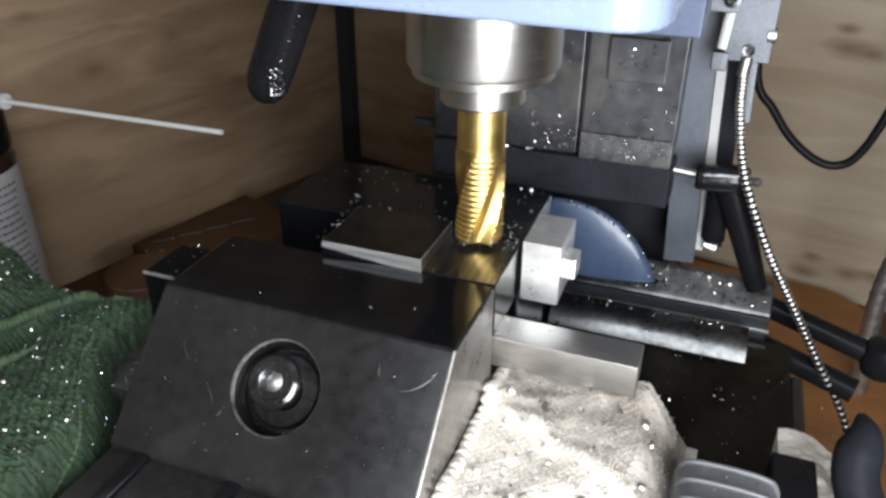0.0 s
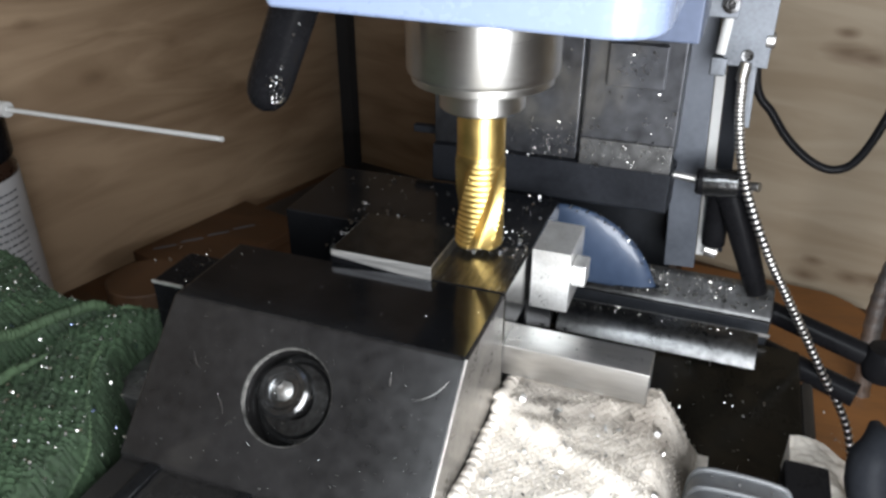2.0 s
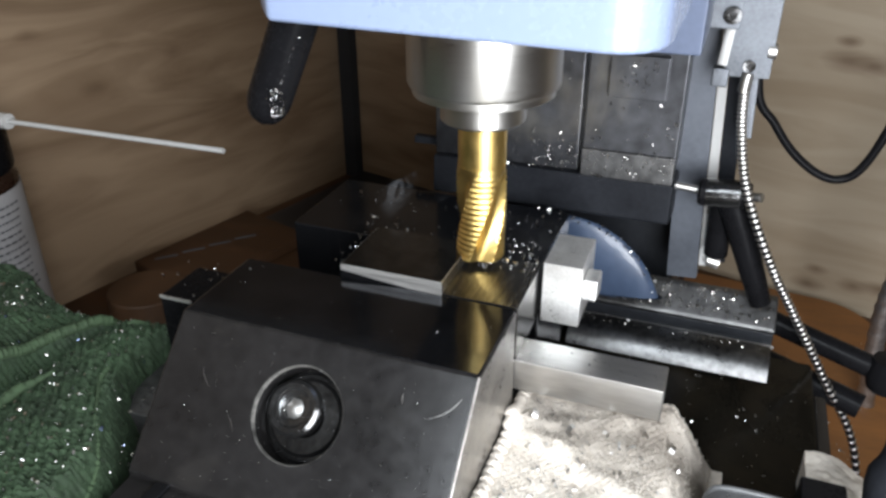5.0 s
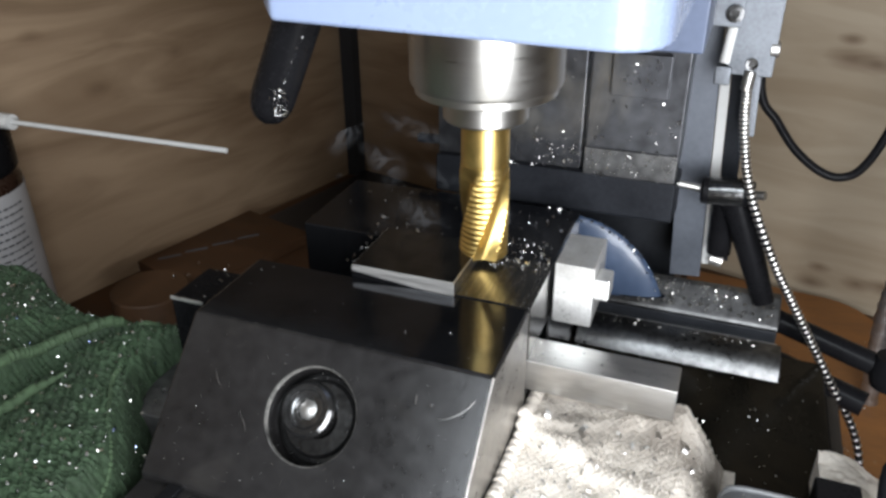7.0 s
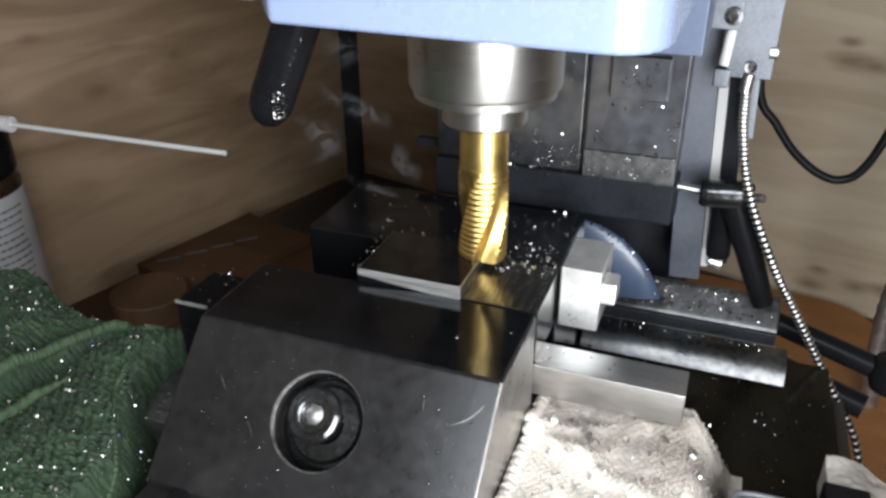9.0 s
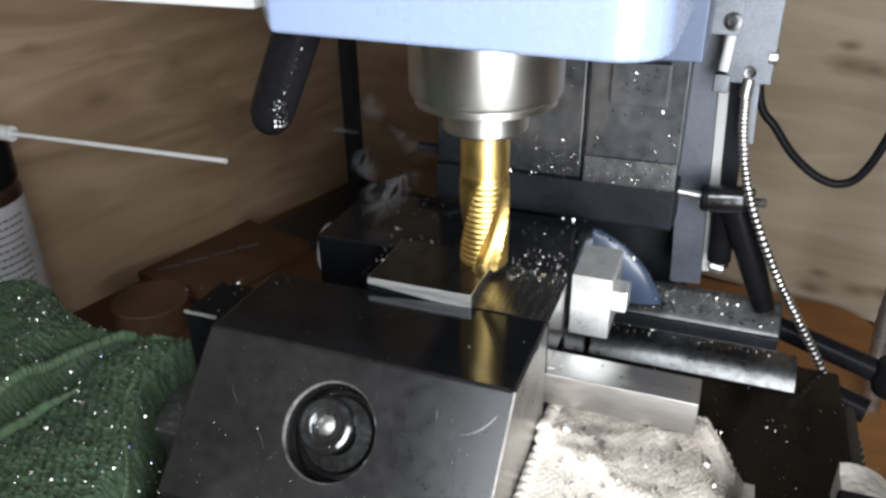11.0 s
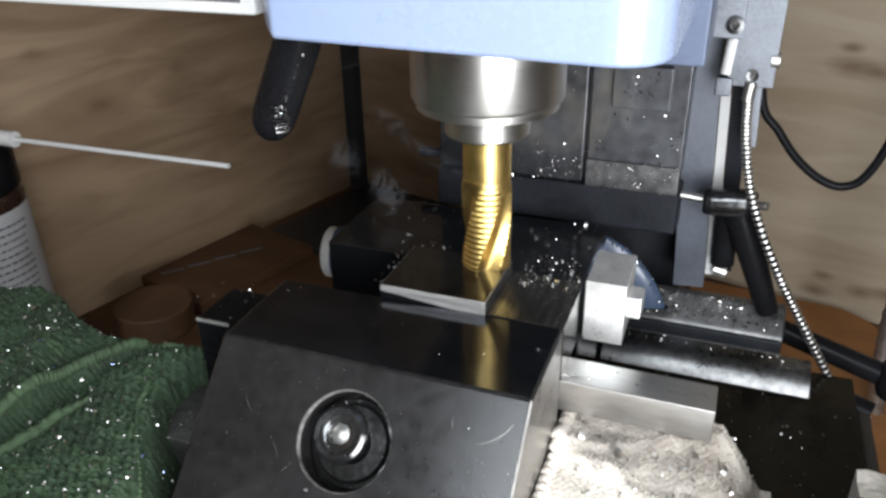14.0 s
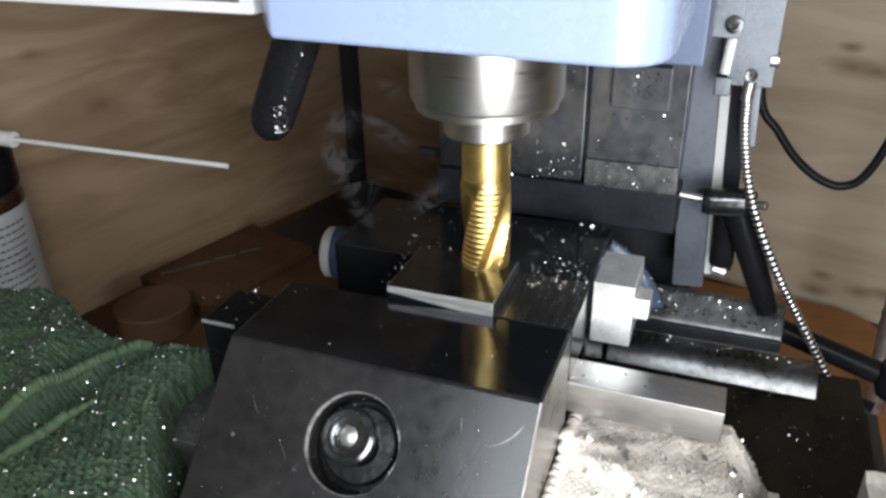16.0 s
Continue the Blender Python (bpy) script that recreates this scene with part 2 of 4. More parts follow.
for dull, level in ((PLASTIC, 0.07), (RUBBER, 0.07), (TABLE, 0.1)):
    dull.node_tree.nodes["Principled BSDF"].inputs["Specular IOR Level"].default_value = level
STOP = material("bright_stop_block", (0.86, 0.85, 0.82), 0.33, 0.78, 0.2, 120, 900, 0.12, 700)


# ---- mesh helpers (millimetres in, metres out) ----
def finish(bm, name, mat, parent=None, label="", smooth=False, mats=None):
    me = bpy.data.meshes.new(name)
    for v in bm.verts:
        v.co *= MM
    bm.to_mesh(me)
    bm.free()
    for m in (mats or [mat]):
        me.materials.append(m)
    if smooth:
        me.polygons.foreach_set("use_smooth", [True] * len(me.polygons))
        me.set_sharp_from_angle(angle=radians(35))
    ob = new(name, me)
    if smooth and len(me.polygons) < 400:
        flat = ob.modifiers.new("even_normals", "WEIGHTED_NORMAL")
        flat.keep_sharp, flat.weight = True, 80
    if parent:
        ob.parent = parent
    if label:
        tagged(ob, label)
    return ob


def part(name, bm, mat, parent, label="", smooth=True, mats=None):
    return finish(bm, name, mat, parent, label, smooth, mats)


def thing(name, label, category, group="", kind=""):
    return tagged(new(name), label, category, group, kind)


def box(x0, x1, y0, y1, z0, z1, bevel=0.6, seg=2, bm=None):
    own = bmesh.new()
    bmesh.ops.create_cube(own, size=1)
    for v in own.verts:
        v.co = Vector(((x0 + x1) / 2 + v.co.x * (x1 - x0), (y0 + y1) / 2 + v.co.y * (y1 - y0), (z0 + z1) / 2 + v.co.z * (z1 - z0)))
    if bevel:
        bmesh.ops.bevel(own, geom=own.edges[:], offset=bevel, segments=seg, affect="EDGES", profile=0.5)
    return merge(bm, own)


def merge(bm, own):
    if bm is None:
        return own
    me = bpy.data.meshes.new("tmp")
    own.to_mesh(me)
    own.free()
    bm.from_mesh(me)
    bpy.data.meshes.remove(me)
    return bm


def moved(bm, m):
    bmesh.ops.transform(bm, matrix=m, verts=bm.verts[:])
    return bm


def turned(profile, seg=64, bm=None, m=None):
    """A solid of revolution about z from (radius, height) pairs."""
    own = bmesh.new()
    rings = []
    for r, z in profile:
        rings.append([own.verts.new((r * math.cos(2 * math.pi * i / seg), r * math.sin(2 * math.pi * i / seg), z)) for i in range(seg)] if r > 1e-6 else [own.verts.new((0, 0, z))])
    for a, b in zip(rings, rings[1:]):
        for i in range(seg):
            j = (i + 1) % seg
            if len(a) == 1 and len(b) == 1:
                continue
            if len(a) == 1:
                own.faces.new((a[0], b[i], b[j]))
            elif len(b) == 1:
                own.faces.new((a[i], a[j], b[0]))
            else:
                own.faces.new((a[i], a[j], b[j], b[i]))
    bmesh.ops.recalc_face_normals(own, faces=own.faces[:])
    if m is not None:
        moved(own, m)
    return merge(bm, own)


def spline(points, n):
    """A smooth run of n points through the given ones."""
    pts = [Vector(p) for p in points]
    pts = [2 * pts[0] - pts[1]] + pts + [2 * pts[-1] - pts[-2]]
    out = []
    for k in range(n):
        u = k / (n - 1) * (len(pts) - 3)
        i = min(int(u), len(pts) - 4)
        f = u - i
        a, b, c, d = pts[i:i + 4]
        out.append(0.5 * ((2 * b) + (c - a) * f + (2 * a - 5 * b + 4 * c - d) * f * f + (3 * b - a - 3 * c + d) * f ** 3))
    return out


def tube(points, radius, seg=12, bm=None, rounded=False):
    """A round bar along the points; radius is a number or a function of the run 0..1."""
    own = bmesh.new()
    rings, up = [], Vector((0.13, 0.31, 0.94))
    n = len(points)
    for k, p in enumerate(points):
        t = (Vector(points[min(k + 1, n - 1)]) - Vector(points[max(k - 1, 0)])).normalized()
        s = t.cross(up).normalized()
        w = s.cross(t).normalized()
        r = radius(k / (n - 1)) if callable(radius) else radius
        rings.append([own.verts.new(Vector(p) + r * (s * math.cos(2 * math.pi * i / seg) + w * math.sin(2 * math.pi * i / seg))) for i in range(seg)])
    for a, b in zip(rings, rings[1:]):
        for i in range(seg):
            own.faces.new((a[i], a[(i + 1) % seg], b[(i + 1) % seg], b[i]))
    own.faces.new(rings[0][::-1])
    own.faces.new(rings[-1])
    bmesh.ops.recalc_face_normals(own, faces=own.faces[:])
    return merge(bm, own)


def extruded(profile, x0, x1, bevel=0.5):
    """A prism along x from a (y, z) outline."""
    own = bmesh.new()
    a = [own.verts.new((x0, y, z)) for y, z in profile]
    b = [own.verts.new((x1, y, z)) for y, z in profile]
    own.faces.new(a)
    own.faces.new(b[::-1])
    for i in range(len(a)):
        j = (i + 1) % len(a)
        own.faces.new((a[i], b[i], b[j], a[j]))
    bmesh.ops.recalc_face_normals(own, faces=own.faces[:])
    if bevel:
        bmesh.ops.bevel(own, geom=own.edges[:], offset=bevel, segments=2, affect="EDGES", profile=0.5)
    return own


def cut(ob, bm):
    """Cuts the solid bm (millimetres) out of the mesh object."""
    tool = finish(bm, "tool", STEEL)
    mod = ob.modifiers.new("cut", "BOOLEAN")
    mod.operation, mod.solver, mod.object = "DIFFERENCE", "EXACT", tool
    bpy.context.view_layer.update()
    done = bpy.data.meshes.new_from_object(ob.evaluated_get(bpy.context.evaluated_depsgraph_get()))
    ob.modifiers.clear()
    ob.data = done
    bpy.data.objects.remove(tool)


MOVING = []  # all that rides on the table


def rides(ob):
    MOVING.append(ob)
    return ob


# ---- structure: bench and walls ----
BENCH_Z = -185.0
TURN = pose(0, 0, 0, 0, 0, -15)
CORNER = Vector((-290.0, 462.0, BENCH_Z))


def room(u0, u1, v0, v1, w0, w1, bevel=0.0):
    """A box in the walls' own directions, measured from the room's corner."""
    m = Matrix.Translation(CORNER) @ TURN
    return moved(box(u0, u1, v0, v1, w0, w1, bevel), m)


tagged(finish(room(-40, 1400, -1500, 40, -40, 0), "floor", BENCH), "orange-brown varnished wooden bench top, dusty with chips", "bench", kind="structure")
tagged(finish(room(0, 1400, 0, 18, 0, 1400), "wall_north", PLY), "pale plywood wall with knots and grain", "wall", kind="structure")
tagged(finish(room(-18, 0, -1500, 18, 0, 1400), "wall_west", PLY_DARK), "brown plywood side wall with faint grain", "wall", kind="structure")
tagged(finish(room(1400, 1418, -1500, 18, 0, 1400), "wall_east", PLAIN), "plain painted wall closing the workshop", "wall", kind="structure")
tagged(finish(room(-18, 1418, -1518, -1500, 0, 1400), "wall_south", PLAIN), "plain painted wall closing the workshop", "wall", kind="structure")
tagged(finish(room(-18, 1418, -1518, 18, 1400, 1418), "ceiling", PLAIN), "plain painted ceiling", "ceiling", kind="structure")


# browner sheet: the machine's shade on this wall is put into its colour
tagged(finish(room(16.5, 240, -6, -0.2, 0, 1390), "wall_shade_sheet", PLY_DARK), "brown plywood sheet with the machine's shade on the wall in its colour", "wall panel", kind="structure")


# ---- the mill ----
def build_column():
    t = thing("mill_column", "oily dark steel milling machine column with ways", "machine column")
    part("casting", box(-42, 56, 70, 150, 8, 420, 2), COLUMN, t)
    part("way", box(20.6, 56.5, 64, 70, 8, 420, 0.8), COLUMN, t, "ground dovetail way streaked with oil")
    # paler than the way above, to hold the lit strip at its foot
    part("way_foot", box(20.8, 56.2, 62.6, 64, 8, 19, 0.4), RAIL, t, "oily foot of the way, its lit strip put in as paler steel")
    part("way", box(-42, 19, 66, 70, 8, 420, 0.8), COLUMN, t)
    part("stop_pin", box(-54, -42.2, 71, 75, 9, 12.4, 0.6), RUBBER, t, "short black pin at the side")
    part("plate", box(29, 50, 61, 64, 41, 57, 0.4), COLUMN, t, "small steel plate with a torn sticker")
    part("base", box(-42, 60, 124, 230, BENCH_Z, -12, 3), DUSTY, t, "black base casting")
    part("apron", extruded([(63, 8), (70, 8), (124, -4), (124, -24), (66, -10), (62, -8)], -42, 57, 1), RUBBER, t, "black rubber way cover")
    return t


def build_head():
    t = thing("mill_head", "pale blue enamelled milling head housing with rounded corners", "machine head")
    bm = bmesh.new()
    outline = [(-56, -32), (-44, -48), (44, -54), (47.5, -53.7), (50.5, -52.6), (53.5, -50.4), (55.6, -47.6), (56.9, -44), (57.5, -39), (57.5, 20), (-54, 20)]
    a = [bm.verts.new((x, y, 84)) for x, y in outline]
    b = [bm.verts.new((x, y, 260)) for x, y in outline]
    bm.faces.new(a[::-1])
    bm.faces.new(b)
    for i in range(len(a)):
        j = (i + 1) % len(a)
        bm.faces.new((a[i], a[j], b[j], b[i]))
    bmesh.ops.recalc_face_normals(bm, faces=bm.faces[:])
    bmesh.ops.bevel(bm, geom=bm.edges[:], offset=1.6, segments=3, affect="EDGES", profile=0.5)
    part("housing", bm, BLUE, t)
    part("slide", box(-40, 61.5, 20.2, 62, 68, 260, 0.8), SLATE, t, "darker blue slide at the side")
    return t


def build_spindle():
    t = thing("spindle", "turned bright steel spindle nose with collet collar", "spindle")
    part("nose", turned([(0, 56), (19, 56), (22.2, 57.2), (22.4, 59.4), (23.4, 60.0), (23.8, 61.0), (23.8, 84)], 96), SPINDLE, t)
    part("collar", turned([(0, 48), (12.8, 48), (13.5, 48.8), (13.5, 56), (0, 56)], 72), SPINDLE, t, "bright collet collar")
    return t


PHASE = -48.0


def build_cutter():
    """Roughing end mill: four helical flutes, serrated teeth."""
    t = thing("roughing_end_mill", "gold titanium-nitride coated roughing end mill with serrated flutes", "milling cutter")
    part("shank", turned([(0, 33.2), (7.6, 33.2), (7.8, 33.6), (7.8, 48), (0, 48)], 64), GOLD, t)
    bm = bmesh.new()
    seg, nz, height = 120, 220, 33.4
    rings = []
    for k in range(nz + 1):
        z = height * k / nz
        twist = radians(PHASE) + (z - 10) / 150.0 * 2 * math.pi
        fade = min(1.0, max(0.0, (33.0 - z) / 6.0))
        ring = []
        for i in range(seg):
            a = 2 * math.pi * i / seg
            f = ((a - twist) / (2 * math.pi / 3) + 0.5) % 1.0 - 0.5
            deep = 2.6 * math.cos(math.pi * f / 0.48) ** 0.7 if abs(f) < 0.24 else 0.0
            land = 0.42 * (0.5 + 0.5 * math.cos(2 * math.pi * z / 1.95)) if abs(f) >= 0.24 else 0.0
            r = 7.85 + 0.45 * min(1.0, max(0.0, (33.0 - z) / 3.0)) - fade * (deep + land)
            ring.append(bm.verts.new((r * math.cos(a), r * math.sin(a), z)))
        rings.append(ring)
    for a, b in zip(rings, rings[1:]):
        for i in range(seg):
            bm.faces.new((a[i], a[(i + 1) % seg], b[(i + 1) % seg], b[i]))
    bm.faces.new(rings[0][::-1])
    bm.faces.new(rings[-1])
    part("fluted_body", bm, GOLD, t)
    return t


column, mill_head, spindle, cutter = build_column(), build_head(), build_spindle(), build_cutter()


# ---- the table and what rides on it ----
def build_table():
    t = rides(thing("milling_table", "oily dark cast iron milling table with chips", "machine table"))
    part("top", box(-112, 116, -240, 79, -92, -70, 1.2), TABLE, t)
    part("rear_ridge", extruded([(57, -73), (58.8, -69.5), (61, -66.2), (63.6, -63.6), (67, -61.9), (73, -61.5), (73, -73)], 15, 98, 0), OIL, t, "rounded oily ridge along the rear of the table")
    part("ledge", box(-300, -112.4, -178, -24, -92, -70, 1.2), TABLE, t, "dark end of the table under the glove")
    part("rear_block", box(-84, -20, 64, 76, -70, -15, 1.5), DUSTY, t, "black block behind the vise")
    part("side_block", box(-109, -84, -44, -22, -70, -13.5, 1.0), PLASTIC, t, "black clamp block with a bright edge")
    part("edge", moved(box(-108.5, -95.5, -44.6, -43.9, -14.1, -13.0, 0.1), Matrix()), STOP, t, "bright strip along the edge")
    part("end_plate", box(116.2, 121, -60, 60, -95, -72, 1.2), BLACK_OXIDE, t, "dark end plate")
    part("crank", tube(spline([(126, -14, -30), (127, -20, -33), (126, -28, -42), (133, -40, -56), (138, -52, -74), (120, -54, -84)], 40), lambda u: 1.5 + 5.0 * min(1.0, 3.5 * u), 16), RUBBER, t, "black curved crank handle")
    part("clamp_block", box(104, 117, -52, -20, -70, -46, 1), PLASTIC, t, "dark plastic block")
    return t


def build_vise():
    t = rides(thing("toolmakers_vise", "black oxide steel toolmaker's vise with sloping front jaw", "vise"))
    part("bed", box(-83, 13, -175, 62, -69.8, -40, 1), BLACK_OXIDE, t)
    part("strip", box(-73, -68, -172, -95.6, -40.4, -38.6, 0.6), BLACK_TOP, t, "raised guide strip")
    part("strip", box(-41, -37, -172, -95.6, -40.4, -38.6, 0.6), BLACK_TOP, t, "raised guide strip")
    jaw = part("moving_jaw", extruded([(-26, -3), (-62, -3), (-97, -38), (-97, -41), (-26, -41)], -83, 14, 0.7), BLACK_OXIDE, t, "sloping moving jaw with scuffed face", smooth=False)
    part("jaw_top", box(-82.2, 13.2, -61.2, -26.6, -3.1, -2.94, 0), BLACK_TOP, jaw, "polished black upper face")
    # paler plate: the light falling on this side is put into its colour
    part("jaw_side", extruded([(-26.6, -4), (-61.6, -4), (-96, -38.4), (-96, -40), (-26.6, -40)], 13.95, 14.15, 0), WORN_LIT, jaw, "ground steel jaw side, paler to hold the light on it", smooth=False)
    # the highlight on the jaw's bevel, built as a bright metal strip
    part("edge", tube([Vector((13.9, -62.1, -3.2)).lerp(Vector((13.9, -97, -38.1)), k / 4) for k in range(5)], 0.4, 8), BRIGHT, jaw, "bright strip along the edge")
    axis = Matrix.Translation((-35.5, -77.0, -19.0)) @ pose(0, 0, 0, 45, 0, 0)
    cut(jaw, turned([(0, -10), (14.3, -10), (14.3, 5), (0, 5)], 64, m=axis))
    part("bore_ring", turned([(13.9, 0.05), (15.3, 0.25), (15.5, -0.4), (13.9, -1.2)], 64, m=axis), RIM, jaw, "worn bright rim of the counterbore")
    part("washer", turned([(6, -5.6), (10.4, -5.6), (11.0, -6.1), (11.4, -7.2), (12.6, -7.4), (13.2, -8.6), (13.9, -8.8), (13.9, -10), (6, -10)], 64, m=axis), OILED, t, "stepped seat washer, oily")
    head = axis @ Matrix.Translation((-3.6, 1.6, 0.6))
    screw = part("clamp_screw", turned([(3.2, -6.2), (3.2, -4.4), (3.9, -4.0), (5.4, -4.0), (5.8, -3.4), (7.2, -3.3), (8.2, -4.0), (8.4, -5.0), (8.4, -9), (0, -9)], 48, m=head), OILED, t, "oily socket head screw")
    part("socket", turned([(0, -5.0), (1.6, -5.3), (3.3, -6.0), (3.3, -6.4), (0, -6.4)], 6, m=head), STEEL, screw, "hexagon socket glinting with oil")
    for cx0, cz0, r0, a0, a1 in ((-2.0, 1.0, 14.0, -75, -25), (-60, 12, 10, 200, 235), (-12, 30, 20, -50, -40), (3, 9, 9, 180, 200), (-62, 34, 9, 20, 55)):
        pts = []
        for k in range(15):
            a = radians(a0 + (a1 - a0) * k / 14)
            u, v = cx0 + r0 * math.cos(a), -cz0 + r0 * math.sin(a)
            pts.append((u, -62 + v * 0.7071 - 0.02, -3 + v * 0.7071 + 0.02))
        part("scratch", tube(pts, lambda q: 0.02 + 0.12 * math.sin(math.pi * q), 6), WORN_LIT, jaw, "bright curved scratch")
    part("fixed_jaw", box(-83, 14, 4.5, 50, -68, -3, 0.8), BLACK_TOP, t, "polished black fixed jaw")
    return t


def build_work():
    t = rides(thing("steel_workpiece", "dark steel block with a raised step held in the vise", "workpiece"))
    ob = part("block", extruded([(-26, 1.5), (4, 1.5), (4, -22), (-26, -22)], -47, -10.8, 0.35), WORK, t)
    # the dark that this top mirrors comes from its own colour
    part("top_face", box(-46.6, -11.1, -25.6, 3.6, 1.5, 1.62, 0), WORK_TOP, t)
    wedge = bmesh.new()
    fore, aft = ([wedge.verts.new((x, y, z)) for x, z in ((-46.8, -0.6), (-46.8, -3.4), (-18, -3.4))] for y in (-26.2, -26.0))
    wedge.faces.new(fore), wedge.faces.new(aft[::-1])
    for i in range(3):
        wedge.faces.new((fore[i], aft[i], aft[(i + 1) % 3], fore[(i + 1) % 3]))
    bmesh.ops.recalc_face_normals(wedge, faces=wedge.faces[:])
    part("clean_patch", wedge, BLACK_TOP, t, "dark smooth patch below the saw marks", smooth=False)
    part("shoulder", box(-10.82, -10.66, -25.8, 3.8, -2.4, 1.4, 0), SHOULDER, t, "streaked milled shoulder")
    part("step", box(-10.8, 14.5, -26, 4, -22, -2.5, 0.3), WORK_TOP, t, "already milled lower step")
    part("step_face", box(-10.6, 14.2, -25.8, 3.8, -2.5, -2.4, 0), MILLED, t, "milled face with tool streaks")
    return t


def build_bar():
    t = rides(thing("steel_parallel", "ground bright steel parallel bar reaching out of the vise", "parallel bar"))
    part("bar", box(-60, 61, -25.5, -12, -34, -22.3, 0.5), STEEL, t)
    return t


def build_stop():
    t = rides(thing("vise_stop", "bright milled steel stop block bolted to the fixed jaw", "stop block"))
    part("block", box(15.6, 29.0, 1, 24.5, -23, 0.0, 0.35), STOP, t)
    part("nub", box(29, 34.0, 3, 12, -13, -5, 0.8), STOP, t, "bright adjusting nub")
    return t


build_table(), build_vise(), build_work(), build_bar(), build_stop()


def sheet(x0, x1, y0, y1, nx, ny, height, floor_z):
    """A thick soft body over a patch: its top by height(x, y), closed down to floor_z."""
    bm = bmesh.new()
    grid = [[bm.verts.new((x0 + (x1 - x0) * i / nx, y0 + (y1 - y0) * j / ny, 0)) for i in range(nx + 1)] for j in range(ny + 1)]
    for row in grid:
        for v in row:
            v.co.z = max(floor_z + 0.5, height(v.co.x, v.co.y))
    for j in range(ny):
        for i in range(nx):
            bm.faces.new((grid[j][i], grid[j][i + 1], grid[j + 1][i + 1], grid[j + 1][i]))
    edge = [grid[0][i] for i in range(nx + 1)] + [grid[j][nx] for j in range(1, ny + 1)] + [grid[ny][i] for i in range(nx - 1, -1, -1)] + [grid[j][0] for j in range(ny - 1, 0, -1)]
    low = [bm.verts.new((v.co.x, v.co.y, floor_z)) for v in edge]
    for i in range(len(edge)):
        j = (i + 1) % len(edge)
        bm.faces.new((edge[i], low[i], low[j], edge[j]))
    bm.faces.new(low[::-1])
    return bm


def n3(x, y, s, k=0.0):
    return noise.noise(Vector((x / s, y / s, k)))


def rag_height(x, y):
    near = max(0.0, min((x - 14.2) / 1.6, (-1 - y) / 8, 1.0)) ** 0.35
    far = max(0.0, min(1.0, (80 + 4 * n3(3, y, 14) - x) / 15)) ** 0.6
    fold = 2.6 * math.exp(-((y + 46 + 0.5 * (x - 40) + 3 * n3(x, y, 14)) / 4.5) ** 2) + 1.8 * math.exp(-((y + 22 - 0.35 * (x - 50) + 4 * n3(x, y, 11, 3)) / 3.5) ** 2)
    loops = 0.2 * math.sin(x * 2.4 + 1.4 * n3(x, y, 5)) * math.sin(y * 2.4 + 1.4 * n3(y, x, 5))
    return -70 + 29.0 * near * far + fold * far + 2.6 * n3(x, y, 17) + 0.5 * n3(x, y, 5) + 0.2 * n3(x, y, 1.2) + loops


def pile(where, count, length, mat, parent, name, label):
    """Many short curled threads standing on a cloth."""
    bm = bmesh.new()
    for _ in range(count):
        p = Vector(where())
        a, lean = random.uniform(0, 6.28), random.uniform(0.3, 1.0)
        side = Vector((math.cos(a), math.sin(a), 0))
        rows = []
        for k in range(4):
            u = k / 3
            c = p + length * random.uniform(0.9, 1.1) * (side * lean * math.sin(1.8 * u) + Vector((0, 0, 0.75 * math.sin(2.6 * u))))
            w = Vector((-side.y, side.x, 0.3)) * (0.16 - 0.06 * u)
            rows.append([bm.verts.new(c - w), bm.verts.new(c + w)])
        for q, r in zip(rows, rows[1:]):
            bm.faces.new((q[0], q[1], r[1], r[0]))
    ob = part(name, bm, mat, parent, label)
    tagged(ob, kind="stuff")
    return ob


def build_rag():
    t = rides(thing("white_rag", "white terry rag smeared with oil and chips on the table", "rag"))
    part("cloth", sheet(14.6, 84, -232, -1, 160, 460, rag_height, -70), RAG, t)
    pts = [(16.5 + 0.6 * n3(1, y, 9), y, rag_height(19, y) - 0.4) for y in np.linspace(-230, -6, 900)]
    part("hem", tube(pts, lambda u: 1.5 + 1.0 * abs(math.sin(u * 210)), 10), RAG, t, "knobbly stitched hem")
    pile(lambda: (lambda x, y: (x, y, rag_height(x, y) - 0.1))(random.uniform(17, 76), random.uniform(-95, -6)), 5200, 0.9, RAG, t, "terry_nap", "short white terry loops")
    return t


def build_hanging_rag():
    t = rides(thing("white_rag", "end of a white rag hanging over the table's end", "rag"))

    def h(x, y):
        return -56 - 0.02 * (x - 112) ** 2 + 2.0 * n3(x, y, 8) + 0.6 * n3(x, y, 2)
    part("cloth", sheet(108, 134, -70, 4, 50, 110, h, -72), RAG, t)
    return t


def glove_lines(x, y):
    """Where the cuff's bound edge, the finger's near side and right side lie at y, and the back edge at x."""
    cuff = np.interp(y, (-180, -93, -66, -32), (-167, -154, -150, -136))
    finger = np.interp(y, (-180, -101, -62, -39, -28), (-156, -142, -138, -134, -134))
    right = np.interp(y, (-180, -98, -83, -69, -53, -40, -28), (-85, -85, -94, -102, -109, -104, -98))
    back = np.interp(x, (-260, -226, -203, -176, -153, -136, -112), (-30, -27, -15, -28, -33, -30, -28))
    return cuff, finger, right, back


